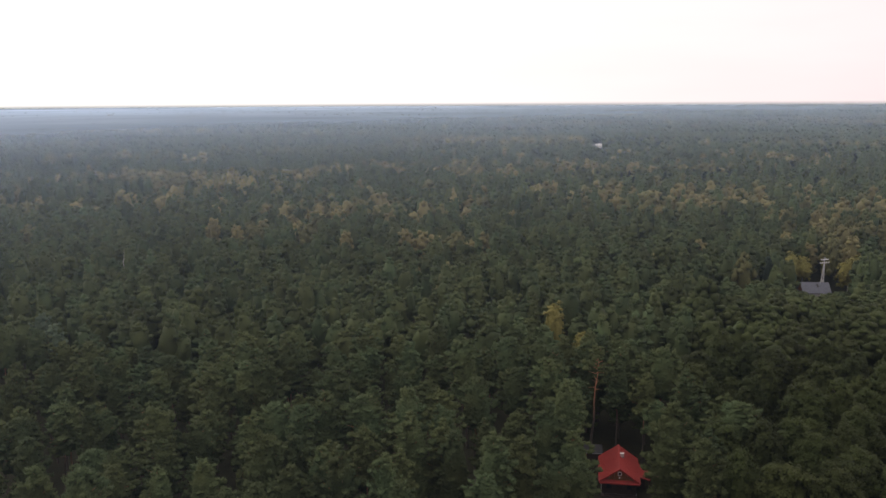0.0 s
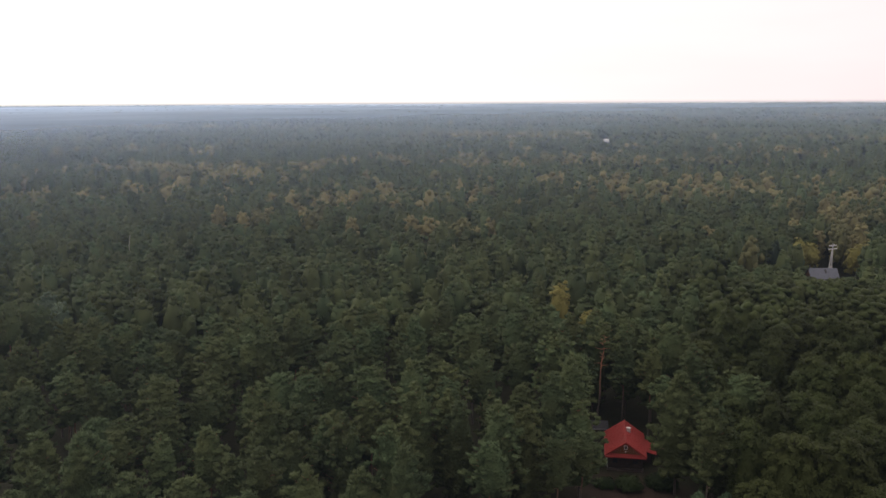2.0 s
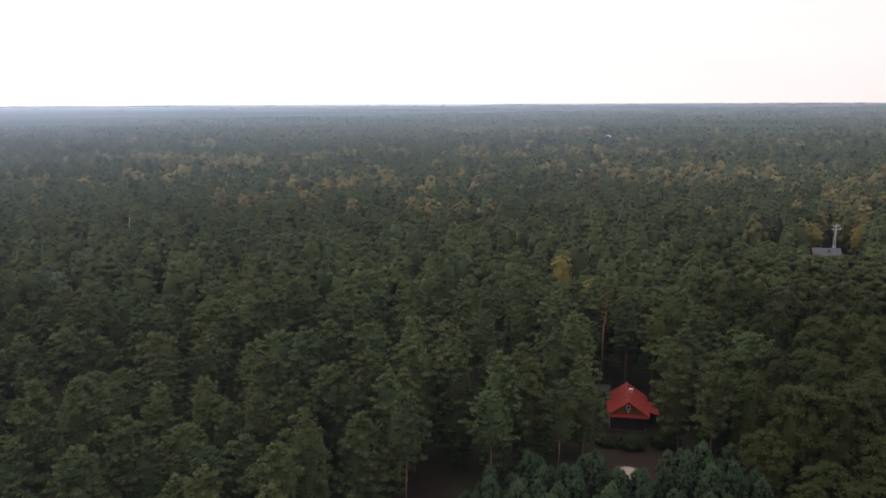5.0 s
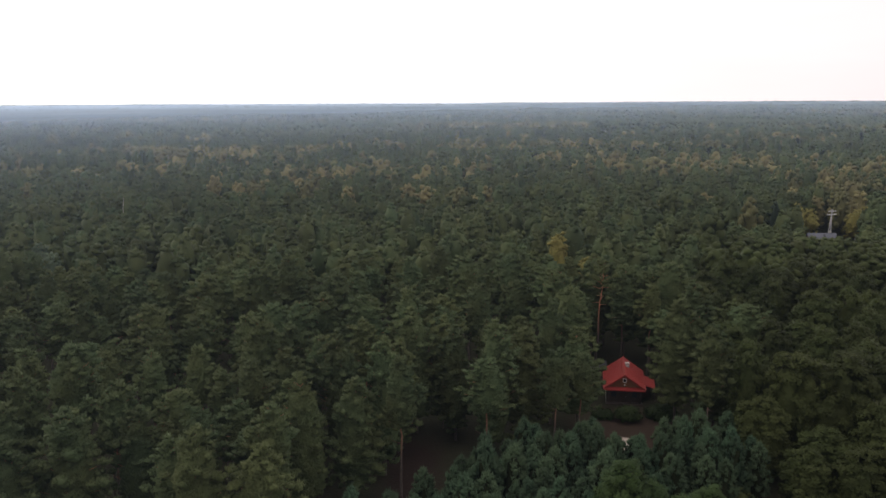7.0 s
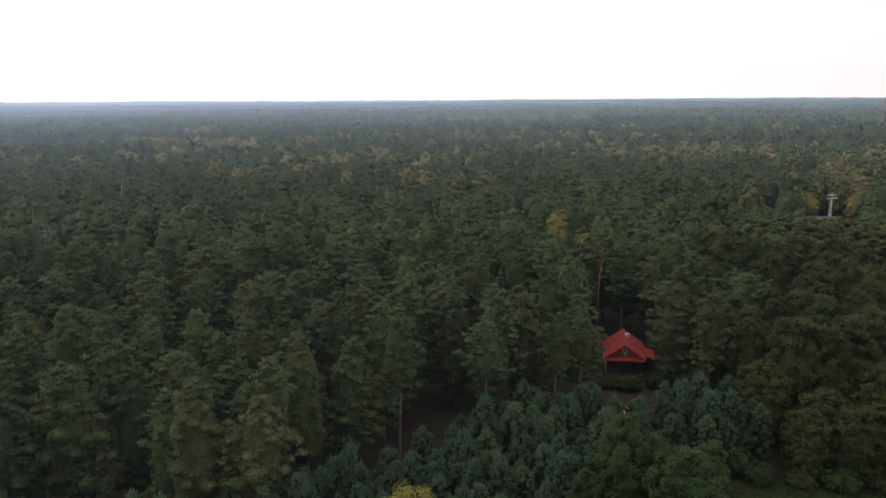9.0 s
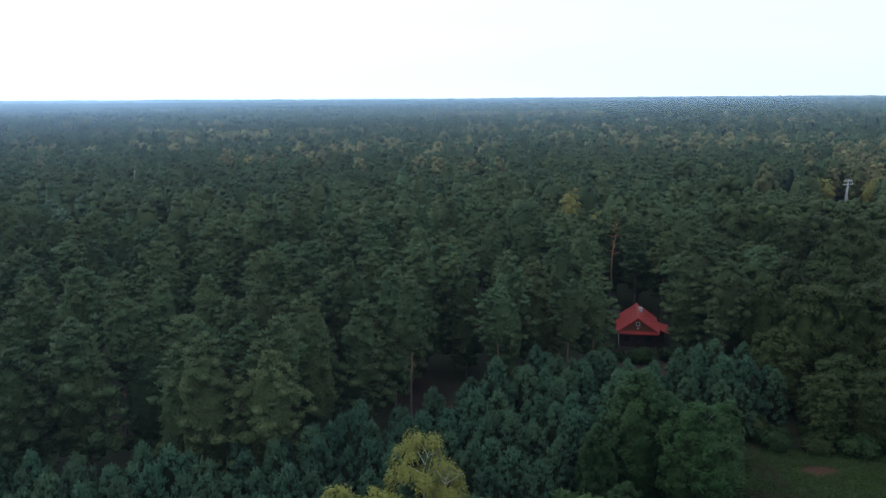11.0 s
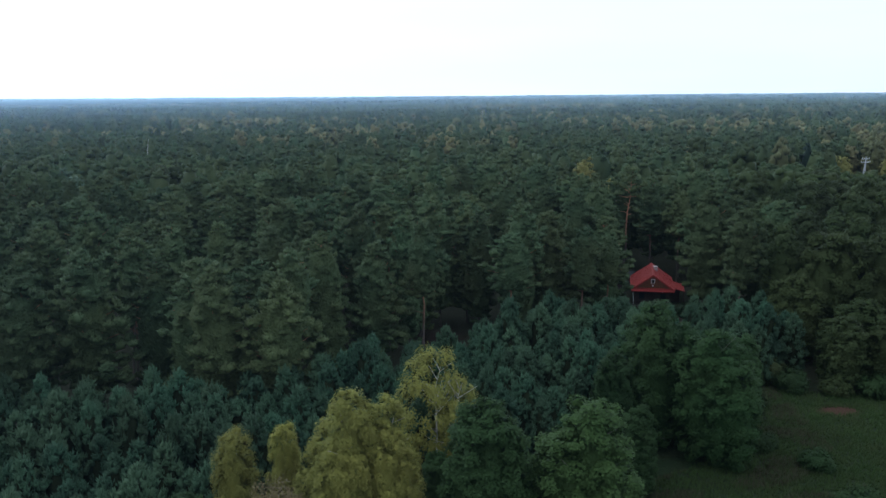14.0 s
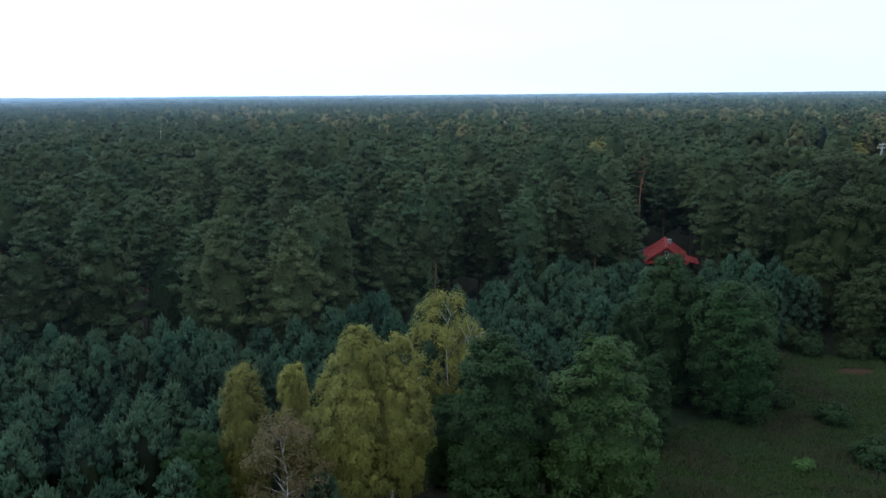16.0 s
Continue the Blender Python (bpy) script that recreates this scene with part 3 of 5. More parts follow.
def leafy_tree(name, seed, h, rmax, base, mat, bark, label, heads=5, n=110, count=7000, length=0.30, width=0.26, limbs=12, trunk_r=0.24, lift=0.7, **kw):
    rng = np.random.default_rng(seed)
    s = leaf_crown(rng, h, rmax, base, heads, n, count, length, width, **kw)
    return tree(name, trunk_mesh(rng, "trunk", h * 0.92, trunk_r, bark, limbs, 0.25, rmax * 0.9, lift), s.mesh("crown", mat, SHADED_TWIGS), label)


def terrain(x, y):
    """Flat near by, rolling very slightly and rising a little towards the horizon."""
    r = np.hypot(x, y)
    t = np.clip((r - 1500) / 3300, 0, 1)
    far = np.clip((r - 900) / 900, 0, 1)
    return -1.0 * t * t * (3 - 2 * t) + far * 0.6 * (np.sin(x / 410 + 1.0) * np.cos(y / 520) + 0.7 * np.sin(x / 170 + y / 260))


# ---- ground ----
def build_ground():
    radii = np.concatenate([[0], np.geomspace(12, 5600, 64)])
    seg = 120
    ang = np.arange(seg) * 2 * np.pi / seg
    v = [(0.0, 0.0, 0.0)]
    for r in radii[1:]:
        x, y = r * np.sin(ang), r * np.cos(ang)
        v += list(zip(x, y, terrain(x, y)))
    f = [(0, 1 + (i + 1) % seg, 1 + i) for i in range(seg)]
    for k in range(len(radii) - 2):
        a, b = 1 + k * seg, 1 + (k + 1) * seg
        for i in range(seg):
            j = (i + 1) % seg
            f += [(a + i, a + j, b + j), (a + i, b + j, b + i)]
    ob = new("ground", mesh_of("ground", v, f, GROUND))
    return tagged(ob, "forest floor with meadow, bare earth and sandy patch", "ground", kind="structure")


build_ground()


# ---- see-through sheet above the woods, added to imitate distance haze ----
def haze_material():
    """A veil lit by the sky; its opacity grows with distance to imitate haze."""
    m, n, l, p = material("distance_haze")
    n.remove(p)
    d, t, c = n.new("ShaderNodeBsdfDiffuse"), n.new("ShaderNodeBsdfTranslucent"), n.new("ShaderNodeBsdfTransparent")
    # the blue of distant air, put into the sheet's colour
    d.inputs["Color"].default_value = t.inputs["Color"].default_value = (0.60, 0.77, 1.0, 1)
    both, veil = n.new("ShaderNodeMixShader"), n.new("ShaderNodeMixShader")
    l.new(d.outputs["BSDF"], both.inputs[1])
    l.new(t.outputs["BSDF"], both.inputs[2])
    both.inputs["Fac"].default_value = 0.2
    geo = n.new("ShaderNodeNewGeometry")
    flat = n.new("ShaderNodeVectorMath")
    flat.operation = "MULTIPLY"
    flat.inputs[1].default_value = (1, 1, 0)
    l.new(geo.outputs["Position"], flat.inputs[0])
    ln = n.new("ShaderNodeVectorMath")
    ln.operation = "LENGTH"
    l.new(flat.outputs["Vector"], ln.inputs[0])
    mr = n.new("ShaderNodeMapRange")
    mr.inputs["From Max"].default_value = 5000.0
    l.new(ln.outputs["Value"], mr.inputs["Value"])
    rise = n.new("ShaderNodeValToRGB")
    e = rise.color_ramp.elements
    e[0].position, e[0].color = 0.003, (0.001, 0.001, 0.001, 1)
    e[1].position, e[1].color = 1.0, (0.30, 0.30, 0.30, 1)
    for pos, k in HAZE_BY_DISTANCE:
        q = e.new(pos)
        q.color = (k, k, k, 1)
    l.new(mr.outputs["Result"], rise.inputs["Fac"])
    drift = n.new("ShaderNodeTexNoise")
    drift.inputs["Scale"].default_value, drift.inputs["Detail"].default_value = 0.0022, 3.0
    l.new(geo.outputs["Position"], drift.inputs["Vector"])
    dr = n.new("ShaderNodeMapRange")
    dr.inputs["From Min"].default_value, dr.inputs["From Max"].default_value = 0.3, 0.7
    dr.inputs["To Min"].default_value, dr.inputs["To Max"].default_value = 0.88, 1.12
    l.new(drift.outputs["Fac"], dr.inputs["Value"])
    mul = n.new("ShaderNodeMath")
    mul.operation = "MULTIPLY"
    l.new(rise.outputs["Color"], mul.inputs[0])
    l.new(dr.outputs["Result"], mul.inputs[1])
    # more opaque to the west, imitating the glare on the bright side
    sp, side = n.new("ShaderNodeSeparateXYZ"), n.new("ShaderNodeMath")
    l.new(geo.outputs["Position"], sp.inputs[0])
    side.operation = "DIVIDE"
    l.new(sp.outputs["X"], side.inputs[0])
    l.new(ln.outputs["Value"], side.inputs[1])
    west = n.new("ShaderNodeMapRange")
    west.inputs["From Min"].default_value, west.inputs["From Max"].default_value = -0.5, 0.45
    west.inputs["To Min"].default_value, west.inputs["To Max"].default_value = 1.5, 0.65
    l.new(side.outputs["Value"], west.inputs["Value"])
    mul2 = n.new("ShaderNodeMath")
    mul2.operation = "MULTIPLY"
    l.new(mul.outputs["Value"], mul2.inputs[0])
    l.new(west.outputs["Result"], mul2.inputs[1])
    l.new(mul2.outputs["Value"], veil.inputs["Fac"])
    l.new(c.outputs["BSDF"], veil.inputs[1])
    l.new(both.outputs["Shader"], veil.inputs[2])
    l.new(veil.outputs["Shader"], n["Material Output"].inputs["Surface"])
    return m


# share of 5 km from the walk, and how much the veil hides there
HAZE_BY_DISTANCE = ((0.012, 0.003), (0.03, 0.007), (0.05, 0.018), (0.10, 0.060), (0.20, 0.150), (0.40, 0.28), (0.70, 0.40), (0.90, 0.44))


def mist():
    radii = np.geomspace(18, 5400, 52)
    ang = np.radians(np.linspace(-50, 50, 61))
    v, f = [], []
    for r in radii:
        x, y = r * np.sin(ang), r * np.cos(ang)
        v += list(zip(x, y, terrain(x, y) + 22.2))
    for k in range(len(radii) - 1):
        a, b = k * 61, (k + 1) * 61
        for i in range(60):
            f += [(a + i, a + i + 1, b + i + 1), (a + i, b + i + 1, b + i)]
    ob = new("mist", mesh_of("mist", v, f, haze_material()))
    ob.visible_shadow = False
    tagged(ob, "see-through sheet added to imitate the haze of distance", "mist", kind="structure")


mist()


# ---- trees near by ----
MATURE = [pine_tree(10 + i, 20.0, r, b, n, PINE, "tall mature pine with lumpy dark green crown")
          for i, (r, n, b) in enumerate(((3.4, 58, 0.50), (3.9, 64, 0.46), (3.0, 52, 0.54), (3.6, 60, 0.52), (3.3, 58, 0.44), (4.2, 66, 0.52), (2.8, 50, 0.48), (3.7, 56, 0.56)))]
EDGE = [pine_tree(25 + i, 20.0, r, b, n, PINE, "pine at the wood's edge with crown reaching low", dense=9.5, length=0.36, radius=0.115, cover=3200)
        for i, (r, n, b) in enumerate(((4.1, 88, 0.16), (4.6, 96, 0.20), (3.8, 82, 0.12), (4.3, 88, 0.22)))]
PALE = [pine_tree(20, 18.0, 4.2, 0.35, 52, PINE_PALE, "broad pale grey-green pine standing in the woods")]
SAPLING = [young_pine(30 + i, 10.0, r) for i, r in enumerate((1.9, 1.7, 2.15, 1.85, 2.0))]
OAKS = [leafy_tree("oak_tree", 40 + i, 14.0, r, 0.04, OAK, GREYBARK, "broad olive-green leafy tree at the wood's edge", heads=hd, n=200, count=11000, length=0.30, width=0.28, trunk_r=0.28)
        for i, (r, hd) in enumerate(((4.2, 5), (4.7, 6), (3.7, 5), (4.4, 7)))]
ALDERS = [leafy_tree("alder_tree", 50 + i, 12.5, r, 0.02, mat, GREYBARK, lab, heads=hd, n=300, count=30000, length=0.20, width=0.18, trunk_r=0.2, sub=(0.07, 0.17))
          for i, (r, hd, mat, lab) in enumerate(((3.1, 5, ALDER, "dense green alder at the meadow's edge"),
                                                 (3.5, 6, LIME, "light green leafy tree with rounded crown"),
                                                 (3.8, 6, ALDER, "tall olive-green leafy tree before the cabin")))]
BIRCHES = [leafy_tree("birch_tree", 60, 13.5, 3.3, 0.12, GOLD, LIMB, "golden autumn birch with drooping sprays", heads=4, n=170, count=9000, length=0.24, width=0.10, hang=1.6, strand=3, limbs=16, trunk_r=0.15, sub=(0.08, 0.17)),
           leafy_tree("birch_tree", 61, 13.5, 2.7, 0.25, BROWN, LIMB, "half-bare brownish birch with pale stem", heads=5, n=70, count=2600, length=0.26, width=0.12, hang=1.4, strand=2, limbs=26, trunk_r=0.085, lift=1.0, heart=0, sub=(0.12, 0.26), open_by=0.35),
           leafy_tree("birch_tree", 62, 13.5, 2.6, 0.05, GOLD, LIMB, "small yellow birch in autumn leaf", heads=3, n=120, count=6000, length=0.24, width=0.10, hang=1.4, strand=3, limbs=14, trunk_r=0.12, sub=(0.12, 0.25)),
           leafy_tree("birch_tree", 66, 13.5, 3.0, 0.40, GOLD, LIMB, "airy golden birch with white stems showing", heads=6, n=80, count=3000, length=0.30, width=0.13, hang=1.6, strand=3, limbs=24, trunk_r=0.10, lift=0.9, heart=0, sub=(0.10, 0.20), open_by=0.3)]

TAKEN = []


def plant(kinds, x, y, top, seed, width=1.0, proto_h=20.0, group=""):
    """A copy of one of the kinds with its foot on the ground and its top at that height."""
    rng = np.random.default_rng(seed)
    ob = kinds[rng.integers(len(kinds))]
    k = top / proto_h
    w = k ** 0.5 * width * rng.uniform(0.92, 1.08)
    m = pose(x, y, float(terrain(x, y)), rng.uniform(-3, 3), rng.uniform(-3, 3), rng.uniform(0, 360)) @ Matrix.Diagonal((w * rng.uniform(0.88, 1.12), w, k, 1))
    TAKEN.append((x, y))
    return tagged(copy_thing(ob, m), group=group)


def clear(x, y, gap):
    return all((x - a) ** 2 + (y - b) ** 2 > gap * gap for a, b in TAKEN)


PINES_FRONT = ((-40.8, 84.0, 19.2), (-20.4, 80.9, 16.6), (-26.6, 80.7, 18.0), (-36.9, 90.4, 17.2), (-30.4, 84.3, 16.6), (-23.0, 110.0, 18.0),
               (-10.4, 109.7, 19.6), (-16.2, 111.0, 20.4), (-18.4, 97.1, 19.0), (-1.0, 121.9, 18.0), (4.3, 116.3, 20.4), (13.8, 128.7, 20.0),
               (17.8, 126.7, 16.7), (33.3, 128.7, 20.3), (38.5, 126.2, 16.9), (-9.3, 117.2, 17.4), (-6.9, 124.9, 19.8), (-3.0, 126.8, 18.2),
               (-46.5, 80.0, 17.0), (-50.0, 88.0, 17.5), (-13.4, 100.5, 17.0), (9.0, 119.0, 18.0))
PINES_BEHIND = ((-55.3, 119.8, 15.4), (-50.2, 117.9, 16.6), (-38.1, 118.3, 15.3), (-31.3, 107.4, 15.8), (-33.8, 128.6, 17.5), (-43.5, 138.3, 17.9),
                (-55.5, 141.1, 18.9), (-51.4, 138.4, 16.6), (-21.4, 140.8, 21.6), (-25.0, 128.2, 19.4), (-30.3, 131.5, 18.5), (-16.0, 133.2, 20.0),
                (-71.9, 132.7, 18.1), (-64.7, 133.1, 18.4), (-43.3, 152.8, 20.6), (-46.2, 151.9, 19.4), (-35.0, 144.9, 21.8), (-33.6, 161.6, 20.8),
                (-19.8, 173.3, 19.8), (-9.1, 159.5, 21.2), (1.2, 158.2, 22.0), (9.7, 161.3, 21.0), (38.3, 158.2, 20.3), (46.8, 135.6, 17.5),
                (-8.7, 132.6, 20.7), (-38.2, 146.2, 21.2), (-65.0, 121.5, 16.9))
for i, (x, y, top) in enumerate(PINES_FRONT):
    plant(EDGE, x, y, top, 100 + i, 1.0, 20.0, "mature pines of the wood")
for i, (x, y, top) in enumerate(PINES_BEHIND):
    plant(MATURE, x, y, top, 130 + i, 1.05, 20.0, "mature pines of the wood")
for i, (x, y, top) in enumerate(((19.0, 164.0, 19.0), (25.5, 166.0, 19.5), (31.5, 163.0, 19.0), (36.0, 160.0, 18.5), (22.0, 172.0, 18.5), (29.0, 172.0, 19.0), (41.5, 149.0, 19.0), (45.5, 140.0, 17.6))):
    plant(EDGE, x, y, top, 180 + i, 1.0, 20.0, "mature pines of the wood")
for i, (x, y, top) in enumerate(((-98.5, 193.0, 18.0), (-93.0, 188.0, 16.5))):
    plant(PALE, x, y, top, 170 + i, 1.0, 18.0)

OAK_AT = ((47.1, 123.0, 12.8), (51.7, 112.5, 16.4), (40.2, 109.7, 11.2), (60.1, 121.5, 15.8), (61.2, 144.8, 18.0), (66.4, 146.5, 18.0),
          (56.1, 178.8, 18.0), (70.0, 178.0, 16.5), (83.6, 179.5, 15.5), (77.0, 190.0, 14.5), (54.5, 104.0, 13.0), (46.5, 103.5, 9.5), (61.0, 110.0, 14.5),
          (71.0, 128.0, 16.0), (55.0, 134.0, 15.5), (70.0, 160.0, 17.0), (80.0, 150.0, 16.5), (63.0, 168.0, 17.0), (48.5, 170.0, 16.0), (42.0, 98.8, 8.5), (47.5, 97.8, 9.5), (53.0, 98.0, 10.0),
          (59.0, 100.5, 11.0), (66.0, 104.0, 12.0))
for i, (x, y, top) in enumerate(OAK_AT):
    plant(OAKS, x, y, top, 200 + i, 1.0, 14.0, "leafy trees at the wood's edge")

# the row of leafy trees before the thicket
plant(BIRCHES[:1], -9.9, 56.1, 14.6, 230, 1.12, 13.5)
plant(BIRCHES[:1], -7.4, 57.8, 13.4, 231, 0.9, 13.5)
plant(BIRCHES[3:], -3.9, 65.0, 15.2, 232, 1.0, 13.5)
plant(BIRCHES[2:3], -17.5, 54.9, 12.2, 233, 0.9, 13.5)
plant(BIRCHES[2:3], -14.6, 59.5, 10.8, 234, 0.6, 13.5)
plant(BIRCHES[1:2], -12.6, 50.0, 10.2, 235, 1.0, 13.5)
plant(ALDERS[:1], 0.3, 55.6, 14.0, 236, 1.0, 12.5)
plant(ALDERS[1:2], 6.9, 56.4, 13.9, 237, 1.08, 12.5)
plant(ALDERS[2:], 17.9, 82.0, 14.6, 238, 1.0, 12.5)
plant(ALDERS[2:], 22.0, 77.2, 13.0, 239, 1.05, 12.5)
plant(ALDERS[:1], 26.2, 85.9, 10.2, 240, 0.95, 12.5)
plant(ALDERS[:1], 13.5, 70.5, 8.0, 241, 0.9, 12.5)
plant(ALDERS[2:], -19.5, 51.0, 8.6, 242, 0.75, 12.5)
plant(ALDERS[:1], 12.0, 77.0, 11.0, 243, 0.9, 12.5)
plant(ALDERS[:1], -3.4, 61.5, 7.5, 246, 0.75, 12.5)
plant(ALDERS[:1], -20.3, 54.0, 7.5, 245, 0.9, 12.5)

def low_before_sand(x, y, top):
    """The young trees stand lower before the sandy turning place."""
    return min(top, max(3.2, 0.50 * (121 - y))) if y > 98 and abs(x / y - 0.2015) < 0.024 else top


YOUNG_AT = ((2.7, 92.7, 12.4), (10.1, 101.0, 10.4), (16.6, 103.0, 9.8), (-11.3, 78.8, 11.4), (-14.4, 75.0, 10.2), (-6.3, 78.4, 11.2), (5.9, 94.0, 11.2),
            (0.2, 87.4, 10.6), (31.3, 105.1, 9.0), (9.9, 82.6, 10.2), (-24.4, 71.1, 9.6), (-22.7, 50.9, 11.2), (-25.8, 48.4, 9.6), (-29.3, 65.5, 10.4),
            (-21.4, 75.0, 8.8), (16.2, 93.4, 11.0), (-11.0, 50.5, 6.5), (20.5, 109.5, 9.2), (23.6, 110.5, 8.4), (27.0, 109.5, 8.8), (29.5, 111.0, 8.4), (18.0, 111.5, 8.0))
for i, (x, y, top) in enumerate(YOUNG_AT):
    plant(SAPLING, x, y, low_before_sand(x, y, top), 300 + i, 1.05, 10.0, "young pines of the thicket")


def inside(poly, x, y):
    hit = False
    for (ax, ay), (bx, by) in zip(poly, poly[1:] + poly[:1]):
        if (ay > y) != (by > y) and x < (bx - ax) * (y - ay) / (by - ay) + ax:
            hit = not hit
    return hit


THICKET = ((-47, 42), (-20, 40), (-17, 62), (-2, 67), (10, 76), (19, 92), (33, 99), (38, 103), (36.5, 112), (28, 112), (6, 106), (-5, 91), (-16, 82), (-30, 75), (-47, 73))
CLEARING = ((20, 114), (33, 114), (37, 122), (36, 134), (34, 151), (21, 151), (20, 134))
MEADOW = ((9, 30), (9, 60), (13, 71), (25, 80), (31, 98), (36, 97), (52, 95), (70, 98), (75, 60), (60, 30))
GLADE = ((-8, 96), (4, 100), (2, 113), (-3, 119), (-8, 118), (-7, 108))

rng = np.random.default_rng(5)
made = 0
for _ in range(9000):
    x, y = rng.uniform(-47, 38), rng.uniform(40, 112)
    if made < 250 and inside(THICKET, x, y) and not inside(CLEARING, x, y) and clear(x, y, 2.35):
        plant(SAPLING, x, y, low_before_sand(x, y, rng.uniform(7.6, 10.4) * (0.92 if y < 60 else 1.0)), 1000 + made, 1.0, 10.0, "young pines of the thicket")
        made += 1


def wood_at(x, y):
    """Whether the tall wood stands there."""
    if 96 < y < 130 and x > 40:
        return not inside(MEADOW, x, y)
    return y > 74 and not (inside(THICKET, x, y) or inside(CLEARING, x, y) or inside(MEADOW, x, y) or inside(GLADE, x, y)) and \
        not (x > 8 and y < 112) and not (105 < y < 138 and 0.145 < x / y < 0.27) and not (136 < y < 158 and 0.145 < x / y < 0.19) and not (x > -20 and y < 96) and not (y < 82 and x > -50)


def leafy_part(x, y):
    """The leafy wood to the right of the cabin."""
    return x > 40 + max(0, y - 130) * 0.12 and y < 215 and x < 120


made_pine, made_leaf = 0, 0
far_near = []
for _ in range(16000):
    y = math.sqrt(rng.uniform(74 ** 2, 178 ** 2))
    x = rng.uniform(-1, 1) * (0.58 * y + 10)
    if not wood_at(x, y) or not clear(x, y, 5.7 if x < 38 else 5.9):
        continue
    if leafy_part(x, y):
        if made_leaf < 70:
            plant(OAKS, x, y, rng.uniform(13, 17.5), 3000 + made_leaf, 0.84, 14.0, "leafy trees at the wood's edge")
            made_leaf += 1
    elif made_pine < 290:
        plant(MATURE, x, y, rng.uniform(12.8, 20.4), 4000 + made_pine, 0.98, 20.0, "mature pines of the wood")
        made_pine += 1
    else:
        far_near.append((x, y))
        TAKEN.append((x, y))
for ob in MATURE + EDGE + PALE + SAPLING + OAKS + ALDERS + BIRCHES:
    for o in (*ob.children_recursive, ob):
        bpy.data.objects.remove(o)


# ---- woods farther off ----
GOLD_AT = ((-153, 520, 34, 16), (-111, 482, 14, 12), (-51, 400, 30, 30), (-9, 625, 40, 14), (24, 596, 22, 14), (-6, 312, 14, 9), (-17, 277, 6, 6), (0, 250, 9, 5),
           (7, 426, 10, 8), (150, 330, 22, 26), (172, 300, 26, 22), (128, 445, 16, 12), (190, 400, 30, 30), (129, 300, 10, 14), (22, 197, 2.6, 2.6), (120, 420, 30, 10),
           (90, 700, 60, 12), (160, 640, 50, 10), (-240, 420, 40, 14), (-70, 330, 20, 8))


STANDS = np.random.default_rng(21)
STAND_AT = np.stack([STANDS.uniform(-2600, 2600, 900), STANDS.uniform(200, 4900, 900)], 1)
STAND_AT[:, 0] *= np.clip(STAND_AT[:, 1] / 3000, 0.12, 1.0)
STAND_AT[:, 1] = 200 + (STAND_AT[:, 1] - 200) ** 1.6 / 4700 ** 0.6
STAND_GOLD = STANDS.choice((0.01, 0.03, 0.08, 0.25, 0.6), 900, p=(0.42, 0.25, 0.15, 0.10, 0.08))
STAND_DARK = STANDS.choice((0.0, 0.03, 0.2), 900, p=(0.6, 0.25, 0.15))
STAND_TALL = STANDS.uniform(-4.0, 3.0, 900)


def stand_of(x, y):
    """The stand of even-aged trees that each place belongs to: long, shallow parcels."""
    best = np.zeros(len(x), int)
    for i in range(0, len(x), 4000):
        p = np.stack([x[i:i + 4000], y[i:i + 4000] * 2.0], 1)
        q = STAND_AT * (1.0, 2.0)
        best[i:i + 4000] = ((p[:, None, :] - q[None]) ** 2).sum(2).argmin(1)
    return best


def gold_chance(x, y, stand):
    g = np.where(y > 390, STAND_GOLD[stand], 0.004)
    for gx, gy, rx, ry in GOLD_AT:
        g = np.maximum(g, 0.95 * np.exp(-((x - gx) / rx) ** 2 - ((y - gy) / ry) ** 2))
    return g


SINGLE_BIRCH = ((22.2, 197.0, 20.6, 1.0), (26.5, 181.0, 17.6, 0.8), (113.0, 292.5, 15.0, 1.2), (131.0, 287.0, 13.5, 1.2), (137.5, 291.0, 14.5, 1.3), (118.5, 294.0, 13.0, 1.1))


def open_ground(x, y):
    """Gaps: the far gravel clearing and its ride, the grey-roofed yard."""
    far = ((x - 0.156 * y) / (9 + 0.012 * (y - 810))) ** 2 + ((y - 1025) / 150) ** 2 < 1
    yard = (np.abs(x / y - 0.421) < 0.018) & (y > 268) & (y < 280)
    house = ((x - 117.3) / 6.5) ** 2 + ((y - 281) / 5.5) ** 2 < 1
    near_pole = ((x - 123.5) / 5.0) ** 2 + ((y - 284) / 12.0) ** 2 < 1
    single = np.zeros(len(x), bool)
    for sx, sy, _, w in SINGLE_BIRCH:
        single |= (x - sx) ** 2 + (y - sy) ** 2 < (4.4 * w) ** 2
    single |= (x + 103.4) ** 2 + (y - 257) ** 2 < 12
    return far | yard | house | near_pole | single


def garden_height(x, y, tops):
    """Low garden and orchard trees before the grey house, lower ones nearer to it."""
    for sx, sy, top, _ in SINGLE_BIRCH[:2]:
        tops = np.where((np.abs(x - sx) < 7) & (y > sy - 26) & (y < sy), np.minimum(tops, top - 4.6), tops)
        tops = np.where((x - sx) ** 2 + (y - sy) ** 2 < 81, np.minimum(tops, top - 3.5), tops)
    tops = np.where((np.abs(x + 103) < 6) & (y > 225) & (y < 259), np.minimum(tops, 16.8), tops)
    low = (np.abs(x / y - 0.424) < 0.030) & (y > 196) & (y < 281)
    tops = np.where(low, np.minimum(tops, np.maximum(3.0, 18.6 - (y - 200) * 0.185)), tops)
    return np.where((x > 66) & (x < 125) & (y > 165) & (y < 250), np.minimum(tops, 14.5), tops)


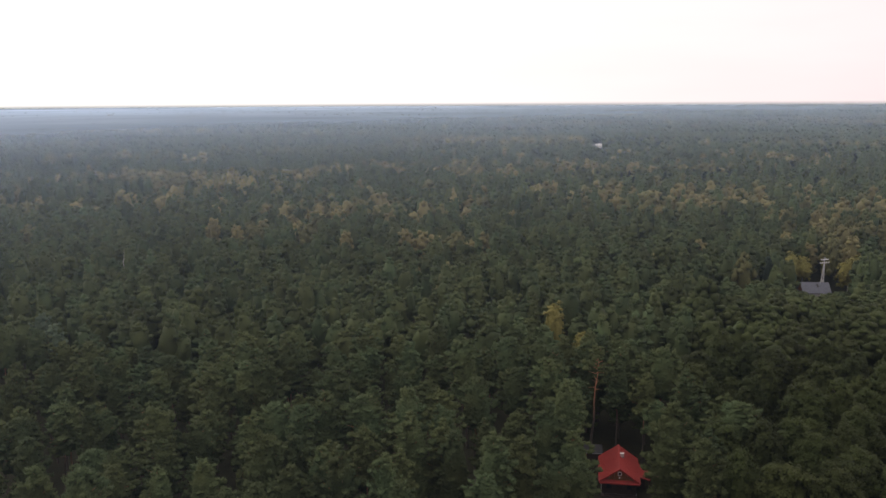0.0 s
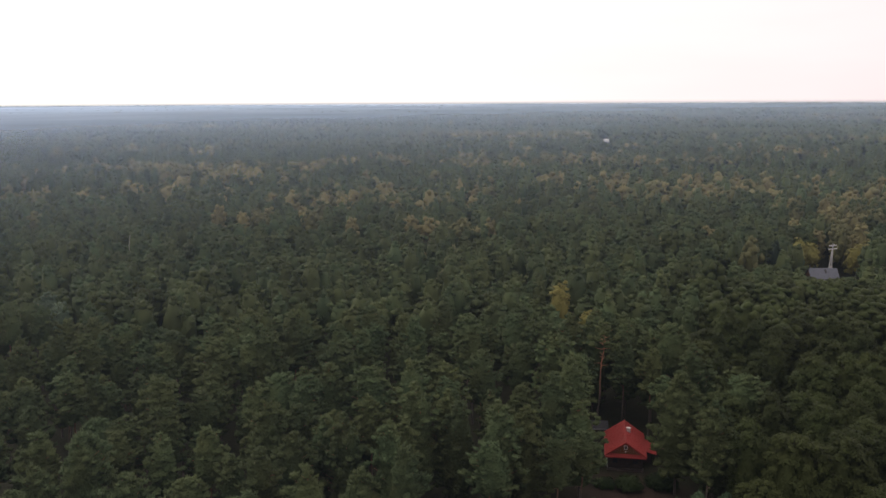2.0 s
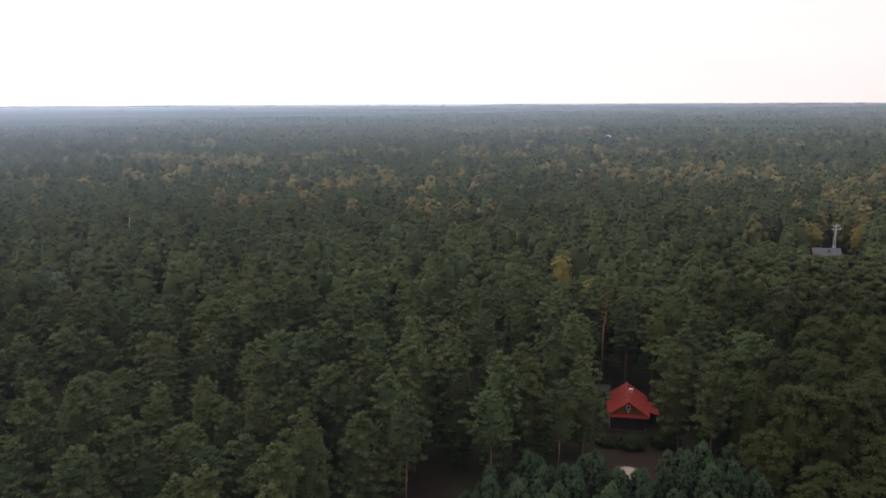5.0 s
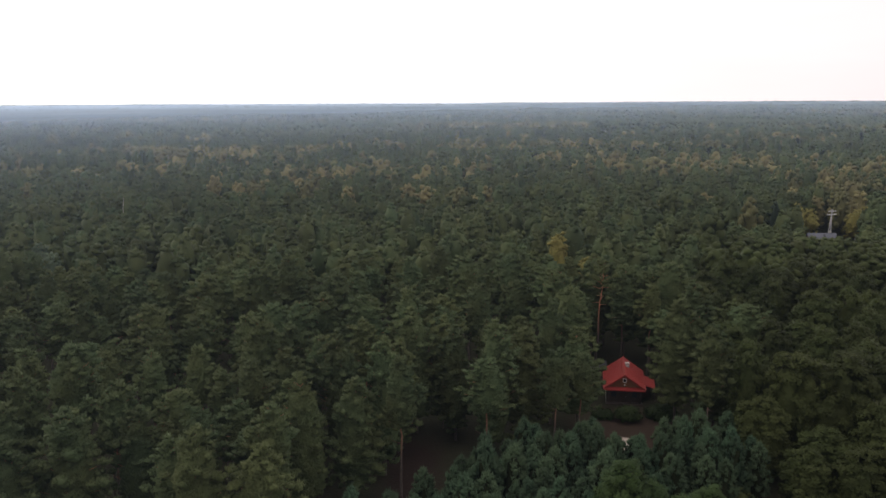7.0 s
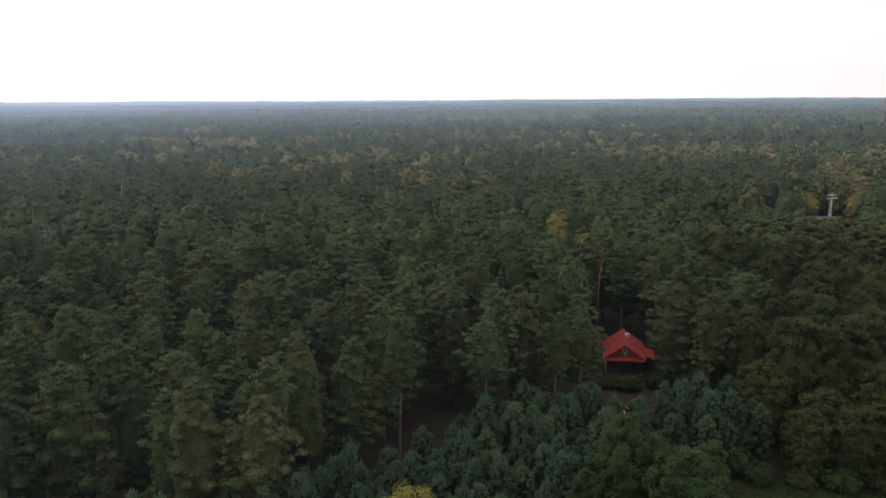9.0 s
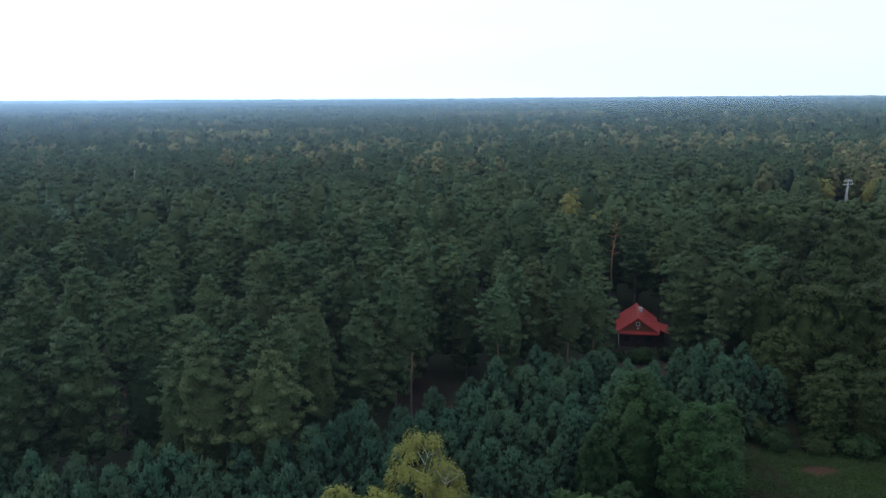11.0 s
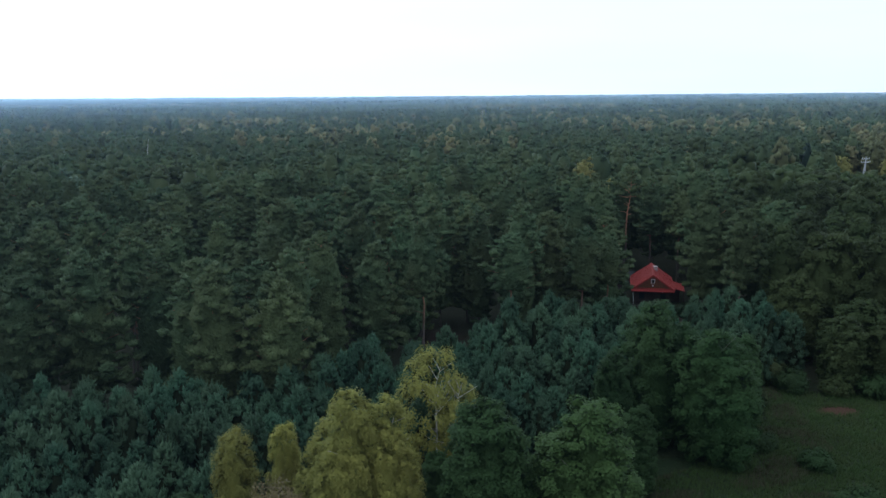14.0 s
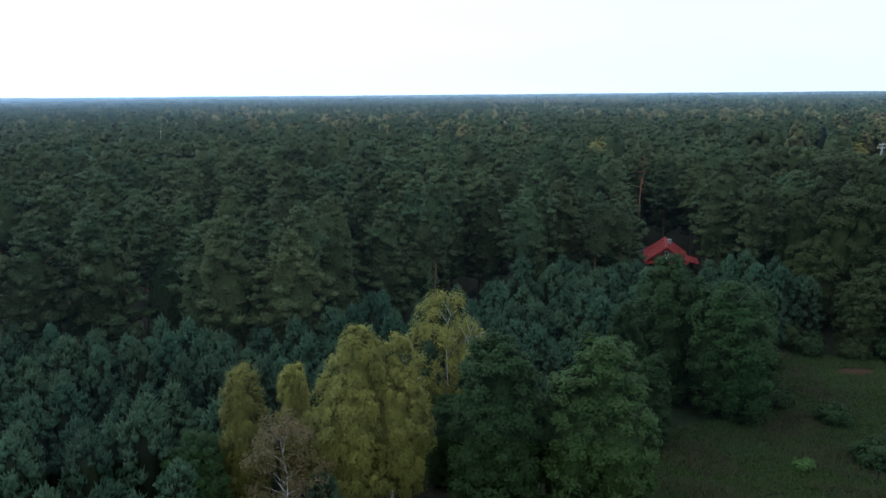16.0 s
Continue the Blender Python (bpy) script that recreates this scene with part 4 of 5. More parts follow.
def pine_templates(seed, count, rmax, base, n, dense, size, along, tuft, cover, segs=6, rings=5, fill=0.62):
    """Simple pines of 18 m for the woods farther off, as triangles."""
    out = []
    for i in range(count):
        r = np.random.default_rng(seed + i)
        out.append(pine_crown(r, 18.0, rmax * r.uniform(0.88, 1.12), base, n, dense, tuft, tuft * 0.40, 3, along, size, segs, fill, 0.0, cover, rings)[0].arrays())
    return out


def round_templates(seed, count, rmax, base, n, spiky, tuft, cover=0):
    """Simple leafy trees of 18 m: clumps on a rounded outline, with some sprays standing out."""
    out = []
    for i in range(count):
        r = np.random.default_rng(seed + i)
        s = Soup()
        v = ((np.arange(n) + r.uniform(0.2, 0.9, n)) / n) ** 0.8
        ang = np.arange(n) * 2.4 + r.uniform(-0.5, 0.5, n)
        k = rmax * r.uniform(0.34, 0.52, n) * (1.15 - 0.4 * v) * (11.0 / max(n, 7)) ** 0.4
        rr = np.maximum(0, rmax * np.interp(v, ROUND_V, ROUND_K) * r.uniform(0.8, 1.15, n) - 0.6 * k)
        at = np.stack([rr * np.cos(ang), rr * np.sin(ang), 18.0 * (base + (1 - base) * v) - 0.6 * k], 1)
        s.add(*lumps(r, at, np.stack([k, k, k * r.uniform(0.7, 1.2, n)], 1), 1, 0.34))
        if n > 4:
            core = 18.0 * (1 - base) * 0.46
            s.add(*lumps(r, np.array([[0, 0, 18.0 - 1.08 * core]]), np.array([[rmax * 0.60, rmax * 0.60, core * 0.92]]), 2, 0.22))
        if cover:
            q, face = on_surface(r, np.concatenate(s.v), np.concatenate(s.f), cover)
            s.add(*shoots(r, q, face * 0.8 + np.array([0, 0, 0.4]), 0.42, 0.24, 3))
        d = rand_dirs(r, n * spiky)
        d[:, 2] = np.abs(d[:, 2])
        w = np.repeat(np.arange(n), spiky)
        s.add(*shoots(r, at[w] + d * k[w][:, None] * 0.85, d + np.array([0, 0, 0.6]), tuft, tuft * 0.4, 3))
        out.append(s.arrays())
    return out


def scatter(name, label, mat, protos, xs, ys, tops, proto_h, widths, seed, tones=None):
    """One joined mass of trees."""
    r = np.random.default_rng(seed)
    vs, fs, ms, ts, n = [], [], [], [], 0
    pick, turn = r.integers(len(protos), size=len(xs)), r.uniform(0, 6.28, len(xs))
    zs = terrain(xs, ys)
    for k, (pv, pf, pm) in enumerate(protos):
        w = np.nonzero(pick == k)[0]
        if not len(w):
            continue
        c, s = np.cos(turn[w])[:, None], np.sin(turn[w])[:, None]
        wd = widths[w][:, None]
        X = (pv[None, :, 0] * c - pv[None, :, 1] * s) * wd + xs[w][:, None]
        Y = (pv[None, :, 0] * s + pv[None, :, 1] * c) * wd + ys[w][:, None]
        Z = pv[None, :, 2] * (tops[w] / proto_h)[:, None] + zs[w][:, None]
        vs.append(np.stack([X, Y, Z], 2).reshape(-1, 3))
        fs.append((pf[None] + (np.arange(len(w)) * len(pv))[:, None, None]).reshape(-1, 3) + n)
        ms.append(np.tile(pm, len(w)))
        ts.append(np.repeat(r.uniform(0, 1, len(w)) if tones is None else tones[w], len(pv)))
        n += len(w) * len(pv)
    if vs:
        me = mesh_of(name, np.concatenate(vs), np.concatenate(fs), mat, True, SHADED_TWIGS, np.concatenate(ms))
        me.attributes.new("tree_tone", "FLOAT", "POINT").data.foreach_set("value", np.concatenate(ts).astype(np.float32))
        tagged(new(name, me), label, "woods", kind="stuff")


def spread(y0, y1, spacing, seed):
    """Uneven planting over the whole strip between two distances."""
    r = np.random.default_rng(seed)
    ys = []
    xs = []
    y = y0
    while y < y1:
        half = 0.60 * y + 14
        n = int(2 * half / spacing)
        xs.append((np.arange(n) + 0.5) / n * 2 * half - half + r.uniform(-0.46, 0.46, n) * spacing)
        ys.append(y + r.uniform(-0.46, 0.46, n) * spacing)
        y += spacing * 0.95
    x, y = np.concatenate(xs), np.concatenate(ys)
    keep = ~open_ground(x, y)
    return x[keep], y[keep]


fn = np.array(far_near) if far_near else np.zeros((0, 2))
if len(fn):
    r = np.random.default_rng(69)
    protos = pine_templates(690, 6, 3.5, 0.42, 40, 3.0, 1.3, (0.6, 1.0), 0.5, 300)
    scatter("pine_woods", "dense green pine woods behind the cabin", PINE, protos, fn[:, 0], fn[:, 1], r.uniform(15.5, 20, len(fn)), 18.0, r.uniform(0.9, 1.1, len(fn)), 68)
# strips of woods, from near to far: span, spacing, boughs of each tree
zones = ((178, 370, 6.5, 13), (370, 800, 7.7, 7), (800, 1300, 8.8, 3), (1300, 2200, 13.0, 2), (2200, 3400, 19.0, 1), (3400, 4980, 28.0, 1))
for zi, (y0, y1, gap, boughs) in enumerate(zones):
    r = np.random.default_rng(70 + zi)
    x, y = spread(y0, y1, gap, 80 + zi)
    if zi == 0:
        room = np.array([min((a - p) ** 2 + (b - q) ** 2 for p, q in TAKEN if q > 165) > 22 for a, b in zip(x, y)])
        x, y = x[room], y[room]
    stand = stand_of(x, y)
    gold = r.uniform(size=len(x)) < gold_chance(x, y, stand) * np.where(y > 800, 0.8, 1.0) * ((np.abs(x / y - 0.424) > 0.032) | (y > 281))
    leafy = ~gold & (((x > 52) & (x < 130) & (y < 225)) | (r.uniform(size=len(x)) < 0.10))
    dark = ~gold & ~leafy & ((((x - 42) / 9) ** 2 + ((y - 500) / 14) ** 2 < 1) | ((r.uniform(size=len(x)) < STAND_DARK[stand]) & (y > 420)) | (r.uniform(size=len(x)) < 0.003))
    pine = ~(gold | leafy | dark)
    dull = gold & (r.uniform(size=len(x)) < 0.55)
    gold = gold & ~dull
    tops = r.normal(17.0, 1.9, len(x)) + 1.3 * np.sin(x / 33 + np.sin(y / 57)) * np.cos(y / 41) + np.where(y > 420, STAND_TALL[stand], 0) * np.where(y > 1000, 1.7, 1.0) + np.where(leafy, -1.0, 0) + np.where(gold | dull, 1.2, 0)
    tops = np.minimum(garden_height(x, y, np.maximum(tops, np.where(y > 1000, 6.5, 11.5))), 21.3)
    wide = gap * 0.62
    tones = (STAND_TALL[stand] * 7.3 + r.uniform(0, 0.22, len(x))) % 1.0
    if zi == 0:
        p_pine = pine_templates(700, 10, 3.9, 0.48, boughs, 1.7, 1.6, (0.62, 1.0), 0.46, 80)
        p_leaf = round_templates(720, 6, 4.4, 0.35, 26, 4, 0.5, 300)
        p_gold = round_templates(730, 6, 3.4, 0.3, 20, 4, 0.6, 220)
        p_dark = round_templates(740, 3, 2.2, 0.2, 14, 2, 0.8)
    elif zi == 1:
        p_pine = pine_templates(705, 8, 4.4, 0.50, boughs, 0.12, 2.3, (0.95,), 0.8, 10, 5, 4)
        p_leaf = round_templates(725, 6, 4.6, 0.45, 10, 3, 0.7)
        p_gold = round_templates(735, 6, 3.8, 0.3, 9, 3, 0.8)
        p_dark = round_templates(745, 3, 2.4, 0.2, 7, 1, 1.0)
    else:
        p_pine = round_templates(760 + zi * 10, 6, wide * 1.05, 0.55, boughs, 1, 1.6) if boughs > 1 else []
        if not p_pine:
            for k in range(6):
                rk = np.random.default_rng(765 + k)
                one = Soup()
                one.add(*lumps(rk, np.array([[0, 0, 12.5]]), np.array([[wide * 0.82, wide * 0.82, 5.5]]), 1, 0.35))
                p_pine.append(one.arrays())
        p_leaf = p_gold = p_dark = p_pine
    wd = r.uniform(0.84, 1.22, len(x)) * np.where((y > 1000) & (r.uniform(size=len(x)) < 0.12), 1.4, 1.0)
    for nm, mask, mat, protos, lab in (
        ("pine_woods", pine, PINE, p_pine, "dense green pine woods reaching to the horizon"),
        ("leafy_woods", leafy, OAK, p_leaf, "olive-green leafy trees among the pines"),
        ("golden_woods", gold, OCHRE, p_gold, "ochre autumn birches among the pines"),
        ("fading_woods", dull, DULL, p_gold, "birches turning dull yellow among pines"),
        ("spruce_woods", dark, SPRUCE, p_dark, "dark spruces standing among the pines"),
    ):
        if mask.any():
            scatter(nm, lab, mat, protos, x[mask], y[mask], tops[mask], 18.0, wd[mask], 90 + zi, tones[mask] if zi > 1 else None)

# single yellow trees that stand out of the wood
for i, (x, y, top, w) in enumerate(SINGLE_BIRCH):
    ob = leafy_tree("birch_tree", 500 + i, top, 3.1 * w, 0.3, YELLOW, LIMB, "yellow birch standing out of the wood", heads=5, n=60, count=1500, length=0.5, width=0.3, hang=0.8, limbs=10, trunk_r=0.16)
    ob.matrix_world = pose(x, y, 0)


# ---- the cabin ----
RED = rough("red_sheet_metal", (0.27, 0.028, 0.022), (0.22, 0.024, 0.020), 0.6, 0.5, 0.1, 0.0, 14.0)
LOGS = rough("dark_stained_logs", (0.030, 0.020, 0.016), (0.045, 0.030, 0.022), 2.0)
PLANK = rough("brown_gable_boards", (0.17, 0.072, 0.030), (0.12, 0.050, 0.022), 3.0)
WHITE = rough("white_paint", (0.72, 0.70, 0.66), (0.60, 0.58, 0.55), 2.0, 0.6)
BRICK = rough("pale_chimney_plaster", (0.48, 0.45, 0.42), (0.36, 0.34, 0.32), 4.0)
SLATE = rough("grey_roof_sheet", (0.075, 0.083, 0.105), (0.055, 0.063, 0.082), 1.2, 0.6)
CONCRETE = rough("pole_concrete", (0.46, 0.45, 0.43), (0.36, 0.35, 0.34), 1.5)
STEEL = rough("galvanised_steel", (0.35, 0.35, 0.36), (0.25, 0.25, 0.26), 4.0, 0.5, 0.1, 0.6)
TAR = rough("tarred_felt", (0.020, 0.020, 0.022), (0.030, 0.030, 0.032), 1.5)


def glass_material():
    m, n, l, p = material("window_glass")
    p.inputs["Base Color"].default_value = (0.03, 0.035, 0.04, 1)
    p.inputs["Roughness"].default_value = 0.08
    p.inputs["Specular IOR Level"].default_value = 0.8
    return m


GLASS = glass_material()


def framed_window(parent, x, y, z, w, h, frame_mat):
    """A framed pane set on a wall that faces along -y (out -1)."""
    win = part("window", boxed((x - w / 2 - 0.02, y - 0.03, z - h / 2 - 0.02), (x + w / 2 + 0.02, y + 0.03, z + h / 2 + 0.02)), GLASS, parent)
    t, d = 0.10, 0.06
    for lo, hi in (((x - w / 2 - t, y - d, z + h / 2), (x + w / 2 + t, y + 0.02, z + h / 2 + t)),
                   ((x - w / 2 - t, y - d, z - h / 2 - t), (x + w / 2 + t, y + 0.02, z - h / 2)),
                   ((x - w / 2 - t, y - d, z - h / 2), (x - w / 2, y + 0.02, z + h / 2)),
                   ((x + w / 2, y - d, z - h / 2), (x + w / 2 + t, y + 0.02, z + h / 2))):
        part("frame", boxed(lo, hi), frame_mat, win)
    return win


def cabin():
    """Gabled log cabin: local x across, y back along the ridge, the front eave at y = 0."""
    ob = thing("cabin", pose(26.9, 136.8, 0, 0, 0, -8.5), "dark log cabin with red sheet-metal gable roof", "house")
    W, L, E, R, T = 3.4, 10.4, 2.95, 5.3, 0.09
    wx, y0, y1 = 2.75, 1.5, 9.9
    # walls of stacked logs
    for i in range(11):
        z = 0.12 + i * 0.26
        for name, a, b in (("log", (-wx - 0.2, y0, z), (wx + 0.2, y0, z)), ("log", (-wx - 0.2, y1, z), (wx + 0.2, y1, z)),
                           ("log", (-wx, y0 - 0.2, z + 0.06), (-wx, y1 + 0.2, z + 0.06)), ("log", (wx, y0 - 0.2, z + 0.06), (wx, y1 + 0.2, z + 0.06))):
            v, f = limb(a, b, 0.145, 0.145, 8)
            mesh_part(name, mesh_of(name, v, f, LOGS), ob)
    part("foundation", boxed((-wx - 0.25, y0 - 0.25, -0.1), (wx + 0.25, y1 + 0.25, 0.12)), CONCRETE, ob)
    part("porch_floor", boxed((-wx - 0.3, 0.25, 0.0), (wx + 0.3, y0 - 0.26, 0.16)), LOGS, ob)
    for x in (-2.5, -0.9, 0.9, 2.5):
        part("porch_post", boxed((x - 0.055, 0.37, 0.16), (x + 0.055, 0.48, E - 0.02), 0.01), LOGS, ob)
    part("porch_beam", boxed((-3.1, 0.33, E - 0.20), (3.1, 0.51, E - 0.02)), LOGS, ob)
    door = part("door", boxed((-0.45, y0 - 0.20, 0.16), (0.45, y0 - 0.15, 2.15)), LOGS, ob)
    part("handle", boxed((0.30, y0 - 0.26, 1.05), (0.38, y0 - 0.20, 1.10)), STEEL, door)
    framed_window(ob, -1.7, y0 - 0.16, 1.55, 0.8, 0.9, LOGS)
    framed_window(ob, 1.7, y0 - 0.16, 1.55, 0.8, 0.9, LOGS)
    # boarded gables
    for gy in (0.42, L - 0.42):
        n = 14
        for i in range(n):
            xa, xb = -2.95 + 5.9 * i / n, -2.95 + 5.9 * (i + 1) / n - 0.015
            top = [R - 0.16 - (R - E) * abs(x) / W for x in (xa, xb)]
            part("gable_board", prism([(xa, gy, E), (xb, gy, E), (xb, gy, max(E + 0.02, top[1])), (xa, gy, max(E + 0.02, top[0]))], (0, 0.04, 0)), PLANK, ob)
    framed_window(ob, 0.0, 0.40, 4.28, 0.42, 0.5, WHITE)
    part("lamp", boxed((-0.13, 0.24, 3.46), (0.13, 0.42, 3.66), 0.03), WHITE, ob, "white wall lamp")
    # roof slopes of standing-seam sheets
    for side in (-1, 1):
        slope = part("roof", prism([(0, -0.12, R), (0, L, R), (side * W, L, E), (side * W, -0.12, E)], (0, 0, T)), RED, ob)
        for k in range(20):
            yy = 0.0 + k * (L - 0.15) / 19
            part("seam", prism([(0.0, yy, R + T), (0, yy + 0.035, R + T), (side * W, yy + 0.035, E + T), (side * W, yy, E + T)], (0, 0, 0.035)), RED, slope)
        part("bargeboard", prism([(0, -0.16, R - 0.14), (0, -0.16, R + T), (side * W, -0.16, E + T), (side * W, -0.16, E - 0.14)], (0, 0.035, 0)), RED, ob)
        part("gutter", boxed((side * W - 0.06 + side * 0.06, -0.1, E - 0.06), (side * W + 0.06 + side * 0.06, L, E + 0.05), 0.02), RED, ob)
    part("ridge_cap", prism([(-0.22, -0.13, R + 0.0), (0, -0.13, R + 0.16), (0.22, -0.13, R + 0.0)], (0, L + 0.14, 0)), RED, ob)
    # narrow pent roof across the front below the gable
    part("pent_roof", prism([(-W, -0.30, E - 0.18), (W, -0.30, E - 0.18), (W, 0.44, E + 0.12), (-W, 0.44, E + 0.12)], (0, 0, 0.07)), RED, ob)
    part("fascia", boxed((-W, -0.34, E - 0.30), (W, -0.30, E - 0.11)), RED, ob)
    chimney = part("chimney", boxed((0.25, 5.6, 4.2), (0.85, 6.2, 5.62), 0.02), BRICK, ob)
    part("cap", boxed((0.18, 5.53, 5.62), (0.92, 6.27, 5.69)), BRICK, chimney)
    part("flashing", boxed((0.18, 5.5, 4.9), (0.92, 6.3, 5.20)), STEEL, chimney)
    for x in (1.55, 1.95):
        part("floodlight", boxed((x - 0.12, 0.10, E - 0.42), (x + 0.12, 0.24, E - 0.28), 0.02), WHITE, ob, "white floodlight under the eave")
    # lean-to on the far side wall
    part("annex_wall", boxed((wx + 0.16, 4.6, 0.0), (wx + 1.75, 8.4, 2.1)), LOGS, ob)
    annex = part("annex_roof", prism([(W - 0.1, 3.2, 2.62), (W - 0.1, 8.8, 2.62), (W + 1.9, 8.8, 2.05), (W + 1.9, 3.2, 2.05)], (0, 0, 0.07)), RED, ob)
    for k in range(10):
        yy = 3.3 + k * 0.58
        part("seam", prism([(W - 0.1, yy, 2.69), (W - 0.1, yy + 0.035, 2.69), (W + 1.9, yy + 0.035, 2.12), (W + 1.9, yy, 2.12)], (0, 0, 0.03)), RED, annex)
    for yy in (3.35, 4.45):
        part("annex_post", boxed((W + 1.7, yy, 0), (W + 1.82, yy + 0.12, 2.05)), LOGS, ob)
    return ob


cabin()


def shed(x, y, turn, w, d, h, wall, roof, label):
    ob = thing("shed", pose(x, y, 0, 0, 0, turn), label, "shed")
    part("wall", boxed((-w / 2, -d / 2, -0.05), (w / 2, d / 2, h)), wall, ob)
    part("roof", prism([(-w / 2 - 0.3, -d / 2 - 0.3, h), (w / 2 + 0.3, -d / 2 - 0.3, h), (w / 2 + 0.3, d / 2 + 0.3, h + 0.45), (-w / 2 - 0.3, d / 2 + 0.3, h + 0.45)], (0, 0, 0.08)), roof, ob)
    part("eave_trim", boxed((-w / 2 - 0.32, -d / 2 - 0.36, h - 0.06), (w / 2 + 0.32, -d / 2 - 0.305, h + 0.09)), STEEL, ob)
    part("door", boxed((-0.45, -d / 2 - 0.05, 0.0), (0.45, -d / 2 - 0.005, 1.95)), wall, ob)
    return ob


shed(24.6, 152.5, -8, 3.2, 2.6, 2.0, LOGS, TAR, "small dark shed with felt roof behind the cabin")


def grey_house():
    """House with a grey gable roof, ridge across the view, half hidden by trees."""
    ob = thing("house", pose(117.3, 281.0, 0, 0, 0, -4), "grey-roofed house half hidden among autumn trees", "house")
    W, D, E, R = 4.6, 3.6, 3.2, 6.2
    part("wall", boxed((-W + 0.4, -D + 0.4, -0.1), (W - 0.4, D - 0.4, E)), CONCRETE, ob)
    for s in (-1, 1):
        slope = part("roof", prism([(-W, s * D, E), (W, s * D, E), (W, 0, R), (-W, 0, R)], (0, 0, 0.12)), SLATE, ob)
        for k in range(13):
            xx = -W + 0.1 + k * (2 * W - 0.2) / 12
            part("seam", prism([(xx, s * D, E + 0.12), (xx + 0.05, s * D, E + 0.12), (xx + 0.05, 0, R + 0.12), (xx, 0, R + 0.12)], (0, 0, 0.05)), SLATE, slope)
    for s in (-1, 1):
        part("gable", prism([(s * (W - 0.4), -D + 0.3, E), (s * (W - 0.4), D - 0.3, E), (s * (W - 0.4), 0, R - 0.1)], (s * 0.08, 0, 0)), PLANK, ob)
    part("skylight", prism([(0.35, -1.6, 4.95), (1.0, -1.6, 4.95), (1.0, -0.5, 5.87), (0.35, -0.5, 5.87)], (0, -0.05, 0.10)), TAR, ob, "dark roof window")
    part("chimney", boxed((2.6, 0.3, 5.2), (3.2, 0.9, 7.0), 0.02), BRICK, ob)
    for x in (-2.6, 0.0, 2.6):
        framed_window(ob, x, -D + 0.38, 1.6, 1.0, 1.2, WHITE)


grey_house()


def power_pole(x, y, h, turn, braced, label):
    ob = thing("utility_pole", pose(x, y, 0, 0, 0, turn), label, "pole")
    v, f = limb((0, 0, -0.4), (0, 0, h), 0.30, 0.17, 8)
    mesh_part("mast", mesh_of("mast", v, f, CONCRETE), ob)
    if braced:
        v, f = limb((-1.5, 0.1, -0.3), (-0.1, 0.05, h * 0.86), 0.24, 0.17, 8)
        mesh_part("brace", mesh_of("brace", v, f, CONCRETE), ob)
    for z, w in ((h - 0.9, 1.5), (h - 2.0, 1.9)) if braced else ((h - 0.8, 1.3),):
        arm = part("crossarm", boxed((-w, -0.11, z), (w, 0.11, z + 0.22)), CONCRETE, ob)
        for sx in (-w + 0.1, -w * 0.45, w * 0.45, w - 0.1):
            v, f = limb((sx, 0, z + 0.22), (sx, 0, z + 0.55), 0.10, 0.06, 6)
            mesh_part("insulator", mesh_of("insulator", v, f, WHITE), arm)
    return ob


power_pole(124.0, 290.0, 13.0, 20, True, "braced concrete power pole with crossarms")
power_pole(137.0, 332.0, 14.6, 20, False, "slim power pole above the birches")

# pale dead stem among the pines
rr = np.random.default_rng(77)
snag = thing("dead_tree", pose(-103.4, 257.0, 0), "pale bare dead tree stem among the pines", "tree")
mesh_part("trunk", trunk_mesh(rr, "trunk", 22.5, 0.28, PALEWOOD, 7, 0.5, 1.6), snag)

# tall pine with a bare red stem behind the cabin
rr = np.random.default_rng(78)
top_crown, roots, tips = pine_crown(rr, 21.0, 2.9, 0.76, 15, fill=0)
tall = tree("pine_tree", trunk_mesh(rr, "trunk", 20.4, 0.27, BARK, 8, 0.5, 2.6, 0.3, roots, tips), top_crown.mesh("crown", PINE), "tall pine with bare orange-red stem")
tall.matrix_world = pose(25.0, 156.6, 0, 0, 2.5, 0)

# bare golden boughs in the birch by the thicket
rr = np.random.default_rng(79)
bare = tree("birch_tree", trunk_mesh(rr, "trunk", 12.6, 0.12, LIMB, 26, 0.35, 2.8, 0.9),
            leaf_crown(rr, 12.6, 2.1, 0.5, 4, 24, 700, 0.28, 0.13, 1.4, 0, (0.12, 0.22), 2, 0.4).mesh("crown", GOLD), "slender half-bare birch with white stems")
bare.matrix_world = pose(-2.6, 63.6, 0, 0, 4, 30)


# ---- far white halls in the woods ----
def white_hall(x, y, w, d, h, turn, label):
    z = float(terrain(x, y))
    ob = thing("hall", pose(x, y, z, 0, 0, turn), label, "building")
    part("wall", boxed((-w / 2, -d / 2, -0.5), (w / 2, d / 2, h)), WHITE, ob)
    for s in (-1, 1):
        part("roof", prism([(s * (w / 2 + 0.3), -d / 2 - 0.3, h), (s * (w / 2 + 0.3), d / 2 + 0.3, h), (0, d / 2 + 0.3, h + 1.6), (0, -d / 2 - 0.3, h + 1.6)], (0, 0, 0.15)), WHITE, ob)
    for k in (-1, 1):
        part("door", boxed((k * w / 4 - 1.2, -d / 2 - 0.06, -0.2), (k * w / 4 + 1.2, -d / 2 - 0.005, 3.2)), SLATE, ob)


white_hall(168.0, 1122.0, 9.0, 26.0, 4.5, -8, "long white hall in a far clearing")
white_hall(181.0, 1134.0, 12.0, 30.0, 5.0, -8, "white hall in a far clearing of the woods")


